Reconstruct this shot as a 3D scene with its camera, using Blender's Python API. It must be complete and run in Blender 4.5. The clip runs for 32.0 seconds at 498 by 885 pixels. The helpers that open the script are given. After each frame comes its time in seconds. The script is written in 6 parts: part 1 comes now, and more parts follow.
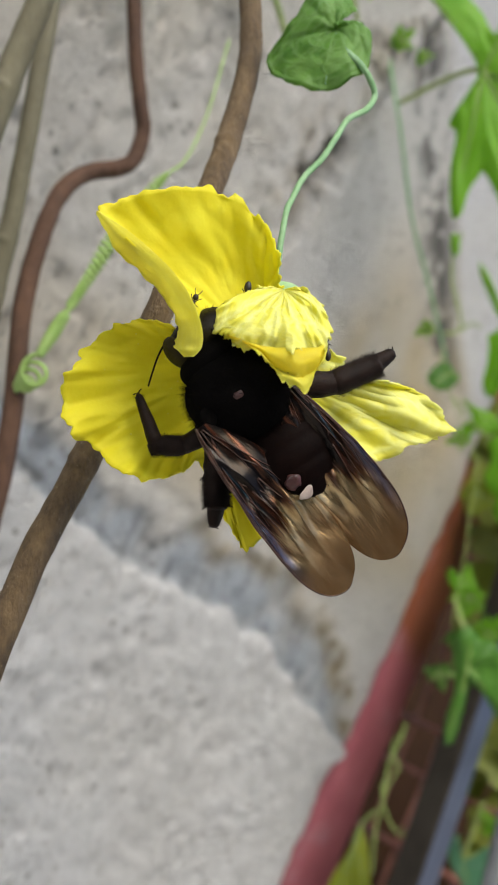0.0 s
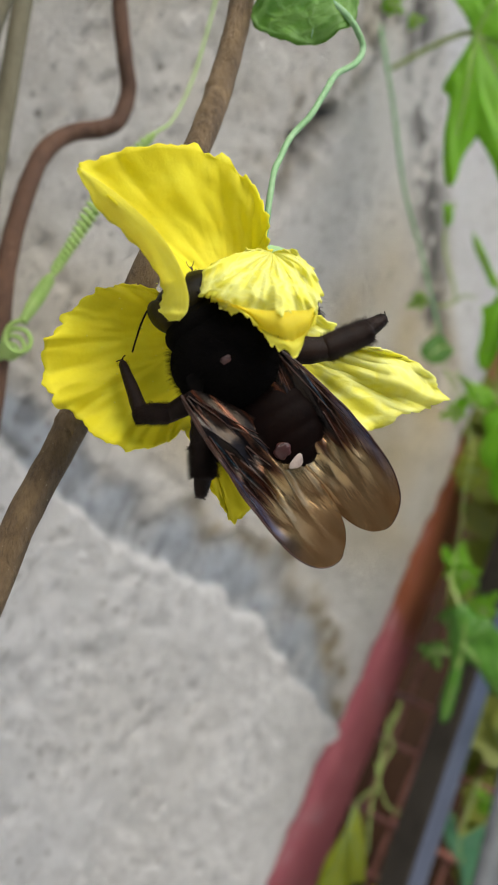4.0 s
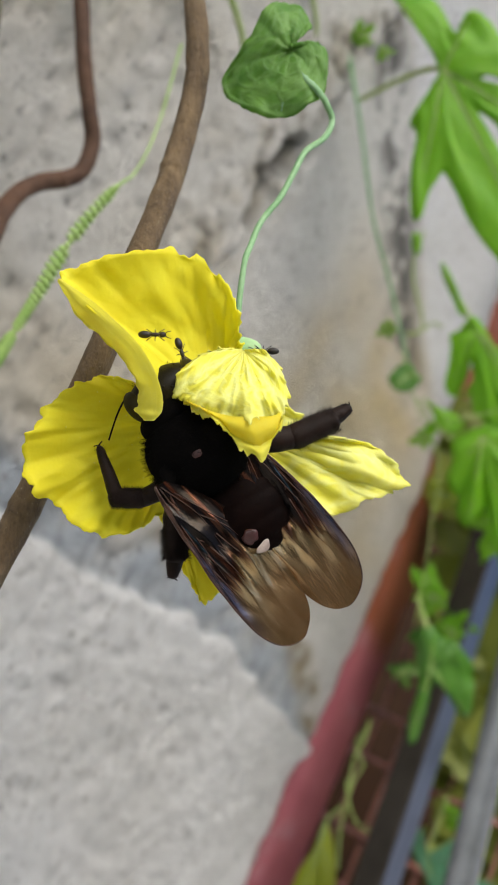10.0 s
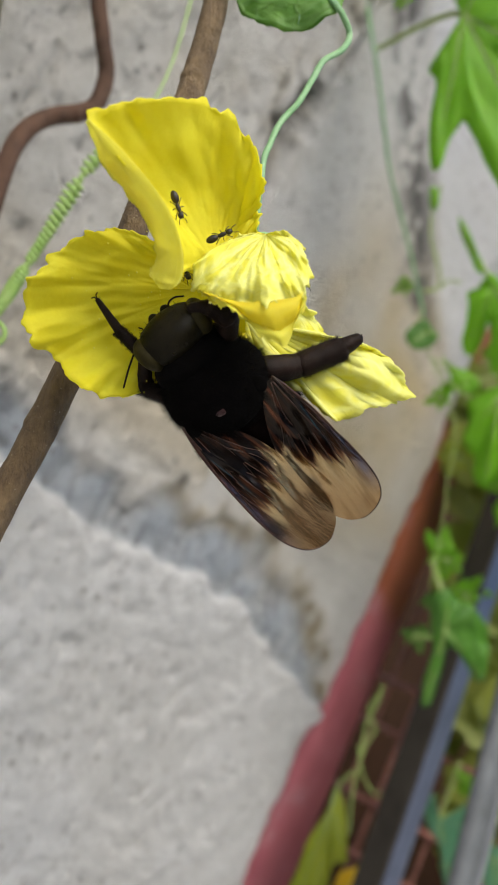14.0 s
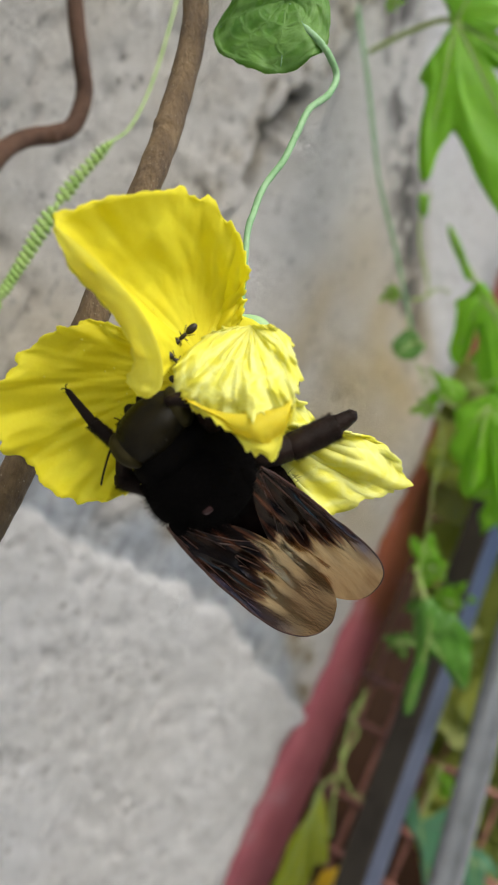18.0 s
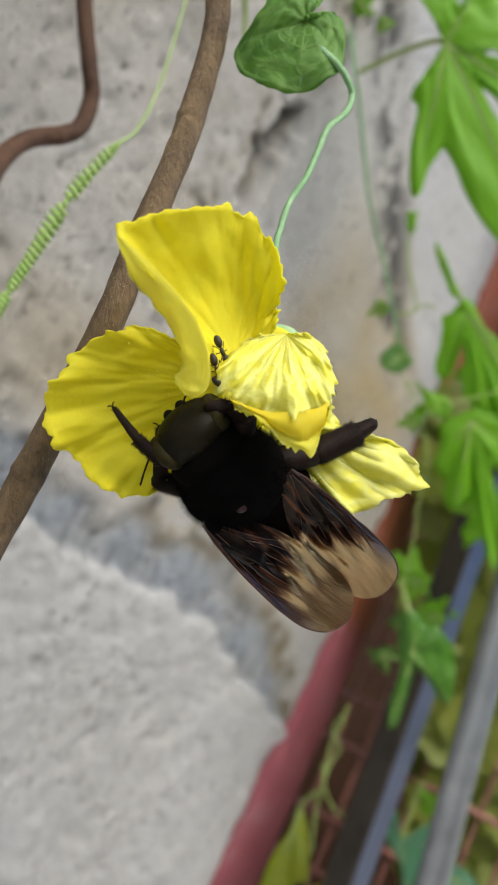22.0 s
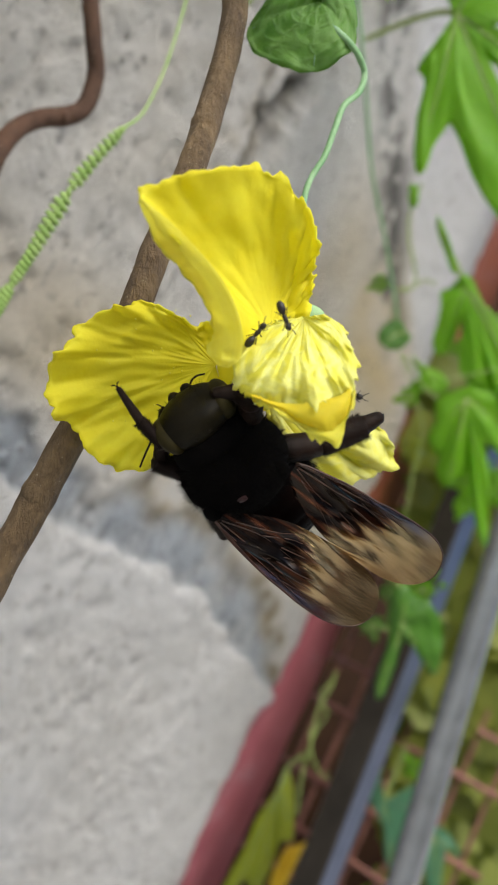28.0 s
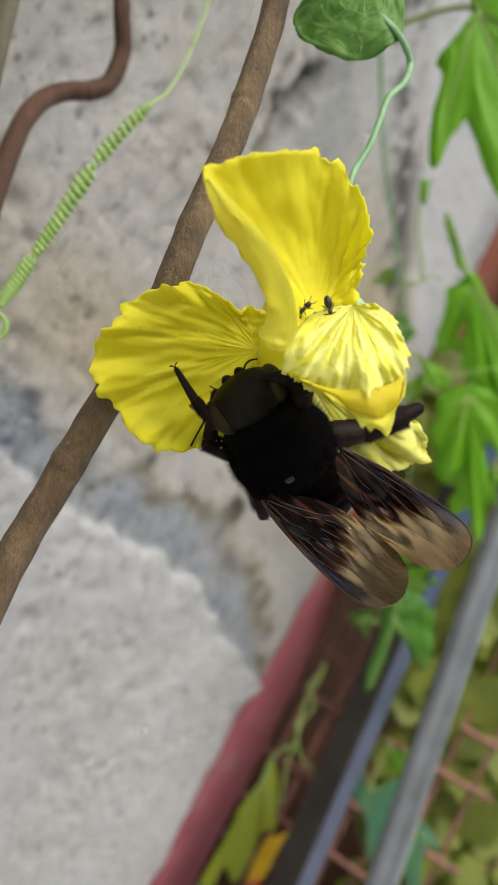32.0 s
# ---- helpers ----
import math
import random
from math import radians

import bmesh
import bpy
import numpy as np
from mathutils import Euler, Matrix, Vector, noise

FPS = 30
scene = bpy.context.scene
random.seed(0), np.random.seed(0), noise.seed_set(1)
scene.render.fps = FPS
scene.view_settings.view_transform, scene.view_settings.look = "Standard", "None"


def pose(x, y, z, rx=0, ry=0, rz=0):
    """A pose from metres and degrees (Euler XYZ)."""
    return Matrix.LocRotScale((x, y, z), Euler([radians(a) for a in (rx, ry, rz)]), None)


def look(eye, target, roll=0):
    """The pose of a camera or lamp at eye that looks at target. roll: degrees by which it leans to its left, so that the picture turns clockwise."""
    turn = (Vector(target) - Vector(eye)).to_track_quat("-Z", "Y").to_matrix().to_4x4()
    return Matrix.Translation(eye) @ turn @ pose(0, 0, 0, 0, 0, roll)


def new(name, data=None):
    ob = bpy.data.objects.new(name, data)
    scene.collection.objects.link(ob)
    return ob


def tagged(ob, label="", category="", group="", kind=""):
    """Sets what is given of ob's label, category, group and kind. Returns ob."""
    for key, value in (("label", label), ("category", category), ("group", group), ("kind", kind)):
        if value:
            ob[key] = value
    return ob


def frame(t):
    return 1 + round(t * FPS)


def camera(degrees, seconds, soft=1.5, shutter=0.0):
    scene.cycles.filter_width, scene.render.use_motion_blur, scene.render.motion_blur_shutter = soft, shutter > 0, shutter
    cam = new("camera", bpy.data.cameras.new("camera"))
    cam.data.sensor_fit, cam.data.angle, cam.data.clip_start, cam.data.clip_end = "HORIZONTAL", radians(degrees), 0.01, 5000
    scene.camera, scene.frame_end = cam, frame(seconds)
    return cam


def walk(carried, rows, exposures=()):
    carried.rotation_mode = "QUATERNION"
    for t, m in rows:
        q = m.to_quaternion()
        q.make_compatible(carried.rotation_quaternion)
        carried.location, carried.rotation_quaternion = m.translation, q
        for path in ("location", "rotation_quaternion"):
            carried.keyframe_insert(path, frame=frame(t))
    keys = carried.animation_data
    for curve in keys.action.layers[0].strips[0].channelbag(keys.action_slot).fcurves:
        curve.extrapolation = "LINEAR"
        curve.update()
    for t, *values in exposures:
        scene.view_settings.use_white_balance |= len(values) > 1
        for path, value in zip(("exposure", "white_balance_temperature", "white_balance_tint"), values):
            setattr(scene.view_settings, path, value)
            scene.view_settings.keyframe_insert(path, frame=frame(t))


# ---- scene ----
cam = camera(31.2, 32.0, soft=1.5)
cam.data.dof.use_dof = True
cam.data.dof.focus_distance = 0.1
cam.data.dof.aperture_fstop = 41

PATH = [
    (0.0, -0.21404, -0.17548, 1.04164, 102.761, -25.398, -56.430),
    (0.5, -0.21373, -0.17382, 1.04096, 102.870, -25.235, -56.921),
    (1.0, -0.21311, -0.17341, 1.04121, 103.107, -24.799, -57.066),
    (1.5, -0.21498, -0.17202, 1.04191, 102.984, -24.977, -57.420),
    (2.0, -0.21501, -0.17231, 1.04204, 102.899, -25.101, -57.420),
    (2.5, -0.21134, -0.17291, 1.03899, 102.725, -24.789, -56.879),
    (3.0, -0.21258, -0.17446, 1.03894, 102.569, -24.537, -56.897),
    (3.5, -0.21033, -0.17307, 1.03936, 102.000, -24.582, -56.779),
    (5.5, -0.20789, -0.17003, 1.04029, 103.345, -25.021, -58.878),
    (6.0, -0.21041, -0.16974, 1.04135, 102.825, -25.398, -58.164),
    (6.5, -0.20956, -0.17042, 1.03766, 103.029, -25.506, -58.068),
    (7.0, -0.21035, -0.17217, 1.03696, 102.978, -25.485, -58.213),
    (7.5, -0.20597, -0.17260, 1.03375, 103.199, -25.352, -58.061),
    (8.0, -0.20863, -0.17172, 1.03954, 102.909, -25.166, -58.335),
    (8.5, -0.21178, -0.17166, 1.04715, 102.429, -24.969, -58.398),
    (9.0, -0.21705, -0.17301, 1.05750, 102.212, -24.970, -58.653),
    (9.5, -0.21685, -0.17167, 1.05278, 102.760, -24.781, -58.658),
    (10.0, -0.21323, -0.17352, 1.05046, 102.268, -24.508, -58.454),
    (10.5, -0.20448, -0.17152, 1.04939, 99.646, -23.602, -57.719),
    (11.0, -0.20756, -0.17313, 1.05131, 99.676, -24.325, -57.232),
    (11.5, -0.20795, -0.17168, 1.04826, 100.142, -24.495, -57.277),
    (12.0, -0.20722, -0.17169, 1.04580, 100.245, -24.387, -57.386),
    (12.5, -0.20869, -0.17194, 1.04530, 100.725, -24.658, -57.854),
    (13.0, -0.20670, -0.17067, 1.04278, 100.899, -24.843, -57.891),
    (13.5, -0.20734, -0.17060, 1.04255, 100.935, -24.743, -57.997),
    (15.5, -0.21243, -0.17351, 1.05254, 100.550, -25.028, -58.123),
    (16.0, -0.21688, -0.16683, 1.05379, 100.859, -26.585, -58.798),
    (16.5, -0.21362, -0.16498, 1.05066, 99.690, -26.311, -58.270),
    (17.0, -0.20669, -0.16358, 1.05106, 96.958, -25.749, -56.461),
    (17.5, -0.20699, -0.16405, 1.05583, 97.561, -25.583, -57.063),
    (18.0, -0.20836, -0.16826, 1.05482, 99.655, -25.169, -58.739),
    (18.5, -0.20609, -0.16692, 1.05433, 99.072, -24.678, -58.267),
    (19.0, -0.20440, -0.16710, 1.05104, 98.970, -24.248, -57.580),
    (19.5, -0.20499, -0.16394, 1.04717, 99.931, -24.193, -58.732),
    (20.0, -0.20121, -0.16489, 1.04551, 100.120, -24.334, -58.649),
    (20.5, -0.20434, -0.16549, 1.04452, 100.824, -24.595, -59.235),
    (21.0, -0.20334, -0.16632, 1.04866, 101.227, -24.029, -59.225),
    (21.5, -0.20828, -0.16564, 1.04862, 102.360, -25.003, -60.618),
    (22.0, -0.21018, -0.16555, 1.04748, 102.322, -25.441, -60.987),
    (22.5, -0.21267, -0.16712, 1.05594, 102.478, -25.833, -61.708),
    (23.0, -0.21498, -0.16502, 1.05522, 102.617, -25.879, -62.121),
    (23.5, -0.21488, -0.16475, 1.05477, 102.456, -25.892, -62.092),
    (24.0, -0.20593, -0.16448, 1.05195, 100.537, -26.104, -61.993),
    (24.5, -0.20488, -0.16098, 1.04957, 98.825, -26.029, -61.430),
    (25.0, -0.20534, -0.16155, 1.05636, 97.441, -26.505, -60.450),
    (25.5, -0.20692, -0.15999, 1.05627, 97.426, -26.701, -60.615),
    (26.0, -0.20613, -0.16320, 1.05598, 97.329, -26.301, -60.568),
    (26.5, -0.21119, -0.16179, 1.05991, 97.436, -26.890, -61.073),
    (28.5, -0.21469, -0.16012, 1.05250, 100.043, -26.382, -62.702),
    (29.0, -0.21537, -0.15948, 1.05233, 99.780, -27.979, -63.310),
    (29.5, -0.21555, -0.15840, 1.05212, 99.744, -27.833, -63.629),
    (30.0, -0.21512, -0.15771, 1.05134, 99.787, -27.973, -63.619),
    (30.5, -0.21505, -0.15761, 1.05115, 99.747, -27.930, -63.655),
    (31.0, -0.21610, -0.15778, 1.05105, 99.807, -28.062, -63.790),
    (31.5, -0.21576, -0.15785, 1.05045, 99.951, -28.026, -63.693),
    (32.0, -0.21545, -0.15666, 1.04963, 99.824, -28.333, -63.707),
]
walk(cam, [(t, pose(x, y, z, rx, ry, rz)) for t, x, y, z, rx, ry, rz in PATH])

# how the flower sways in the air: seconds, mm across, mm deep, mm up, degrees
SWAY = [
    (0.0, -0.00, -0.01, 0.00, -0.00),
    (0.5, -0.08, 1.56, -0.28, 0.67),
    (1.0, -0.67, 3.93, -0.60, 0.79),
    (1.5, -0.94, 4.07, -0.50, 0.52),
    (2.0, -0.62, 3.31, -0.50, 0.29),
    (2.5, -0.90, 3.34, -1.10, 0.58),
    (3.0, -0.36, 2.69, -0.73, 0.49),
    (3.5, -0.72, 2.38, -1.17, 0.66),
    (5.5, -1.64, 6.97, -1.89, -0.82),
    (6.0, -0.46, 8.29, -2.30, 1.17),
    (6.5, 0.16, 5.91, -2.24, -0.26),
    (7.0, 0.44, 5.30, -1.71, -0.10),
    (7.5, 0.52, 5.29, -1.58, -0.11),
    (8.0, 0.36, 6.31, -1.17, -0.46),
    (8.5, 1.20, 4.81, -0.91, -0.25),
    (9.0, 1.80, 4.72, -0.25, -0.80),
    (9.5, 1.14, 4.79, -1.18, -0.18),
    (10.0, 1.50, 5.53, -1.20, 0.95),
    (11.0, 0.93, 4.98, 1.72, 1.06),
    (12.0, 1.19, 7.86, 3.82, 2.82),
    (13.0, 0.32, 5.54, 3.75, 1.14),
    (15.5, 1.83, 5.48, 3.60, 0.19),
    (16.0, 2.58, 5.53, 2.70, 0.00),
    (16.5, 5.18, 3.99, 0.86, 0.42),
    (17.0, 2.87, 1.05, 2.72, -0.09),
    (17.5, 4.05, 2.73, 1.06, -0.28),
    (18.0, 2.67, 2.13, 1.25, -0.70),
    (18.5, 2.22, 2.81, 1.65, -0.46),
    (19.0, 2.09, 1.64, 0.44, -0.14),
    (19.5, -0.04, 3.83, -0.65, -1.36),
    (20.0, 1.68, 4.91, -0.81, -1.25),
    (20.5, 2.34, 5.50, -0.98, -1.47),
    (21.0, 3.42, 6.06, -0.94, -1.52),
    (21.5, 2.93, 6.35, -1.15, -1.22),
    (22.0, 3.74, 7.27, -1.32, -0.51),
    (22.5, 5.14, 5.91, -0.47, -1.06),
    (23.0, 4.08, 4.73, -0.30, -2.33),
    (23.5, 4.97, 2.80, -1.09, -1.98),
    (24.0, 4.29, -1.23, 0.20, -1.60),
    (25.0, 4.11, -4.21, 1.97, -2.69),
    (26.0, 3.99, -7.57, 4.20, -0.42),
    (28.5, 3.05, 4.67, 4.09, 0.46),
    (29.0, 4.62, 2.79, 3.58, 0.62),
    (29.5, 4.53, 3.60, 3.97, -0.34),
    (30.0, 4.13, 3.92, 3.80, -0.09),
    (30.5, 4.32, 3.86, 4.08, -0.60),
    (31.0, 4.40, 3.49, 4.24, -0.75),
    (31.5, 4.30, 3.89, 3.97, -0.78),
    (32.0, 4.02, 4.15, 2.99, 0.43),
]

# and how the bee shifts with it
BEE_SWAY = [
    (0.0, -0.00, -0.01, 0.00, -0.00),
    (0.5, -0.08, 1.56, -0.28, 0.67),
    (1.0, -0.67, 3.93, -0.60, 0.79),
    (1.5, -0.94, 4.07, -0.50, 0.52),
    (2.0, -0.62, 3.31, -0.50, 0.29),
    (2.5, -0.90, 3.34, -1.10, 0.58),
    (3.0, -0.36, 2.69, -0.73, 0.49),
    (3.5, -0.72, 2.38, -1.17, 0.66),
    (5.5, -1.64, 6.97, -1.89, -0.82),
    (6.0, -0.46, 8.29, -2.30, 1.17),
    (6.5, 0.16, 5.91, -2.24, -0.26),
    (7.0, 0.44, 5.30, -1.71, -0.10),
    (7.5, 0.52, 5.29, -1.58, -0.11),
    (8.0, 0.36, 6.31, -1.17, -0.46),
    (8.5, 1.20, 4.81, -0.91, -0.25),
    (9.0, 1.96, 4.72, 0.72, -1.23),
    (9.5, 1.14, 4.79, -1.18, -0.18),
    (10.0, 1.50, 5.53, -0.53, 0.95),
    (11.0, 1.79, 6.39, 0.09, 0.57),
    (12.0, 1.42, 7.29, 1.16, -8.24),
    (12.5, 1.17, 7.14, 2.72, 3.81),
    (13.0, 0.74, 4.40, 2.60, 0.91),
    (13.5, 1.07, 8.35, 2.57, 3.30),
    (16.0, 2.58, 5.52, 2.70, 0.00),
    (17.0, 3.19, 3.29, 2.38, -0.17),
    (17.5, 3.62, 4.10, 0.92, -0.35),
    (18.0, 2.97, 3.57, 1.48, -0.20),
    (18.5, 2.74, 4.15, 1.24, -1.07),
    (19.0, 2.48, 2.76, 0.23, -0.42),
    (19.5, 0.07, 5.69, -1.16, -0.85),
    (20.0, 1.53, 6.24, -1.18, -1.10),
    (20.5, 1.89, 7.39, -1.56, -1.19),
    (21.0, 3.49, 8.43, -1.37, -0.82),
    (21.5, 2.57, 10.01, -1.24, -2.11),
    (22.0, 3.62, 8.87, -1.68, -0.32),
    (22.5, 6.03, 6.38, -0.69, -3.38),
    (23.0, 4.39, 6.64, 0.27, -2.19),
    (23.5, 4.79, 9.46, -0.92, -3.53),
    (24.0, 4.68, 1.76, -0.11, -1.85),
    (24.5, 3.08, -0.15, 1.21, -2.20),
    (25.0, 4.00, -4.73, 2.10, 4.16),
    (25.5, 4.64, 1.46, 0.57, 4.11),
    (26.0, 4.81, -1.13, 4.21, -2.31),
    (26.5, 4.58, 2.60, 2.30, -1.63),
    (28.5, 2.96, 9.42, 2.59, 2.65),
    (29.0, 4.80, 10.86, 1.94, 2.64),
    (29.5, 4.50, 11.30, 2.14, 2.58),
    (30.0, 4.11, 10.62, 2.15, 1.84),
    (30.5, 4.26, 10.50, 2.51, 1.96),
    (31.0, 4.38, 10.19, 2.65, 1.85),
    (31.5, 4.33, 10.86, 2.37, 2.21),
    (32.0, 4.20, 12.04, 1.51, 2.35),
]

# ---- light: open shade, a bright overcast sky ----
world = bpy.data.worlds.new("sky")
scene.world = world
world.use_nodes = True
wn = world.node_tree.nodes
sky = wn.new("ShaderNodeTexSky")
sky.sky_type = "NISHITA"
sky.sun_disc = False
sky.sun_elevation = radians(48)
sky.sun_rotation = radians(215)
sky.air_density, sky.dust_density, sky.ozone_density = 1.0, 2.0, 1.0
world.node_tree.links.new(sky.outputs[0], wn["Background"].inputs[0])
wn["Background"].inputs[1].default_value = 0.15
sun = new("sun", bpy.data.lights.new("sun", "SUN"))
sun.data.energy, sun.data.angle, sun.data.color = 2.5, radians(50), (1.0, 0.975, 0.87)
sun.matrix_world = look((-1.6, -2.3, 4.3), (0, 0, 1.1))
scene.view_settings.exposure = 0.59

# ---- frames of reference ----
# the near things are drawn in a tilted frame of their own (mm across, mm deep, mm up); NEAR lays it into the world
NEAR = Matrix(((0.49683, 0.75610, -0.42599, 0), (-0.75022, 0.62094, 0.22715, 0), (0.43627, 0.20673, 0.87575, 0), (0, 0, 0, 1)))
NEAR = Matrix.Translation((0, 0, 1.1)) @ NEAR @ Matrix.Translation((0, -0.28333, 0))


def near(p):
    """A point of the near frame, in mm, as metres."""
    return Vector(p) * 0.001


# ---- materials ----
def ramp(nt, fac, stops):
    n = nt.nodes.new("ShaderNodeValToRGB")
    while len(n.color_ramp.elements) < len(stops):
        n.color_ramp.elements.new(0.5)
    for e, (pos, col) in zip(n.color_ramp.elements, stops):
        e.position, e.color = pos, (*col, 1)
    nt.links.new(fac, n.inputs[0])
    return n.outputs[0]


def noise_tex(nt, scale, detail=6, rough=0.6, coord="Object", stretch=None):
    tc = nt.nodes.new("ShaderNodeTexCoord")
    src = tc.outputs[coord]
    if stretch:
        mp = nt.nodes.new("ShaderNodeMapping")
        mp.inputs["Scale"].default_value = stretch
        nt.links.new(src, mp.inputs[0])
        src = mp.outputs[0]
    n = nt.nodes.new("ShaderNodeTexNoise")
    n.inputs["Scale"].default_value, n.inputs["Detail"].default_value, n.inputs["Roughness"].default_value = scale, detail, rough
    nt.links.new(src, n.inputs["Vector"])
    return n.outputs["Fac"]


def mix_rgb(nt, fac, a, b, blend="MIX"):
    n = nt.nodes.new("ShaderNodeMix")
    n.data_type, n.blend_type = "RGBA", blend
    for value, slot in ((fac, 0), (a, 6), (b, 7)):
        if hasattr(value, "is_output"):
            nt.links.new(value, n.inputs[slot])
        else:
            n.inputs[slot].default_value = value if slot == 0 else (*value, 1)
    return n.outputs[2]


def material(name, dark, light, scale, rough=0.6, fine=None, bump=0.2, bump_scale=None, metal=0.0, coat=0.0, translucent=None, sheen=0.0, spec=0.5, stretch=None, bump_dist=0.0004):
    """Two colours mixed by a large and a fine noise, with a fine relief."""
    m = bpy.data.materials.new(name)
    m.use_nodes = True
    nt = m.node_tree
    b = nt.nodes["Principled BSDF"]
    big = noise_tex(nt, scale, 5, 0.6, stretch=stretch)
    small = noise_tex(nt, fine or scale * 7, 8, 0.7, stretch=stretch)
    mixed = nt.nodes.new("ShaderNodeMath")
    mixed.operation = "MULTIPLY_ADD"
    nt.links.new(big, mixed.inputs[0])
    mixed.inputs[1].default_value = 0.6
    half = nt.nodes.new("ShaderNodeMath")
    half.operation = "MULTIPLY"
    half.inputs[1].default_value = 0.4
    nt.links.new(small, half.inputs[0])
    nt.links.new(half.outputs[0], mixed.inputs[2])
    col = ramp(nt, mixed.outputs[0], ((0.32, dark), (0.68, light)))
    nt.links.new(col, b.inputs["Base Color"])
    b.inputs["Roughness"].default_value, b.inputs["Metallic"].default_value = rough, metal
    b.inputs["Coat Weight"].default_value, b.inputs["Sheen Weight"].default_value = coat, sheen
    b.inputs["Specular IOR Level"].default_value = spec
    if bump:
        bp = nt.nodes.new("ShaderNodeBump")
        bp.inputs["Strength"].default_value, bp.inputs["Distance"].default_value = bump, bump_dist
        nt.links.new(noise_tex(nt, bump_scale or scale * 10, 6, 0.7, stretch=stretch), bp.inputs["Height"])
        nt.links.new(bp.outputs[0], b.inputs["Normal"])
    if translucent:
        tr = nt.nodes.new("ShaderNodeBsdfTranslucent")
        tr.inputs[0].default_value = (*translucent[1], 1)
        mx = nt.nodes.new("ShaderNodeMixShader")
        mx.inputs[0].default_value = translucent[0]
        nt.links.new(b.outputs[0], mx.inputs[1])
        nt.links.new(tr.outputs[0], mx.inputs[2])
        nt.links.new(mx.outputs[0], nt.nodes["Material Output"].inputs[0])
    return m


def veined(name, dark, light, vein, count, width, translucent, rough=0.5, strength=0.7, branch=0.25, net=None):
    """A petal or leaf: two tones, with ribs that fan out from its base (u across, v outwards) and, with net (cells across, cells along, width, strength), a net of cross veins."""
    m = material(name, dark, light, 260, rough, 1800, 0.45, 2500, translucent=translucent, bump_dist=0.0002)
    nt = m.node_tree
    b = nt.nodes["Principled BSDF"]
    base = b.inputs["Base Color"].links[0].from_socket
    uv = nt.nodes.new("ShaderNodeTexCoord")
    sep = nt.nodes.new("ShaderNodeSeparateXYZ")
    nt.links.new(uv.outputs["UV"], sep.inputs[0])

    def math_node(op, a, c):
        n = nt.nodes.new("ShaderNodeMath")
        n.operation = op
        for value, slot in ((a, 0), (c, 1)):
            if hasattr(value, "is_output"):
                nt.links.new(value, n.inputs[slot])
            elif value is not None:
                n.inputs[slot].default_value = value
        return n.outputs[0]

    wob = noise_tex(nt, 4.0, 3, 0.6, coord="UV")
    x = math_node("MULTIPLY_ADD", wob, branch)
    nt.links.new(sep.outputs[0], x.node.inputs[2])
    saw = math_node("PINGPONG", math_node("MULTIPLY", x, count), 0.5)
    soft = nt.nodes.new("ShaderNodeMapRange")
    soft.inputs["From Min"].default_value, soft.inputs["From Max"].default_value = 0.0, width * 2.2
    soft.inputs["To Min"].default_value, soft.inputs["To Max"].default_value = strength, 0.0
    nt.links.new(saw, soft.inputs["Value"])
    lines = soft.outputs[0]
    if net:
        shake = nt.nodes.new("ShaderNodeVectorMath")
        shake.operation = "MULTIPLY_ADD"
        nt.links.new(uv.outputs["UV"], shake.inputs[0])
        shake.inputs[1].default_value = (net[0], net[1], 0)
        warp = nt.nodes.new("ShaderNodeTexNoise")
        warp.inputs["Scale"].default_value = 7
        nt.links.new(uv.outputs["UV"], warp.inputs["Vector"])
        nt.links.new(warp.outputs["Color"], shake.inputs[2])
        cells = nt.nodes.new("ShaderNodeTexVoronoi")
        cells.feature = "DISTANCE_TO_EDGE"
        cells.inputs["Scale"].default_value = 1.0
        nt.links.new(shake.outputs[0], cells.inputs["Vector"])
        web = nt.nodes.new("ShaderNodeMapRange")
        web.interpolation_type = "SMOOTHSTEP"
        web.inputs["From Min"].default_value, web.inputs["From Max"].default_value = 0.0, net[2]
        web.inputs["To Min"].default_value, web.inputs["To Max"].default_value = net[3], 0.0
        nt.links.new(cells.outputs["Distance"], web.inputs["Value"])
        lines = math_node("MAXIMUM", lines, web.outputs[0])
    col = mix_rgb(nt, lines, base, vein)
    nt.links.new(col, b.inputs["Base Color"])
    bp = nt.nodes.new("ShaderNodeBump")
    bp.inputs["Strength"].default_value, bp.inputs["Distance"].default_value = 0.6, 0.0003
    nt.links.new(lines, bp.inputs["Height"])
    old = b.inputs["Normal"].links[0].from_node
    nt.links.new(old.outputs[0], bp.inputs["Normal"])
    nt.links.new(bp.outputs[0], b.inputs["Normal"])
    return m


PETAL = veined("yellow_petal", (0.82, 0.71, 0.012), (0.90, 0.86, 0.055), (0.80, 0.69, 0.015), 11, 0.16, (0.42, (0.95, 0.90, 0.06)), 0.65, 0.20, 0.22, (13, 6, 0.40, 0.24))
PETAL_LIP = veined("pale_petal_underside", (0.86, 0.80, 0.08), (0.90, 0.87, 0.20), (0.88, 0.86, 0.24), 4, 0.15, (0.42, (0.95, 0.91, 0.12)), 0.65, 0.2, 0.5)
PETAL_BACK = veined("pale_veined_petal", (0.84, 0.79, 0.05), (0.90, 0.87, 0.15), (0.88, 0.95, 0.56), 7, 0.13, (0.42, (0.95, 0.92, 0.14)), 0.6, 0.60, 0.20, (8, 4, 0.18, 0.40))
PETAL_DEEP = material("deep_yellow_petal", (0.88, 0.73, 0.03), (0.90, 0.84, 0.11), 260, 0.6, translucent=(0.38, (0.95, 0.84, 0.05)))
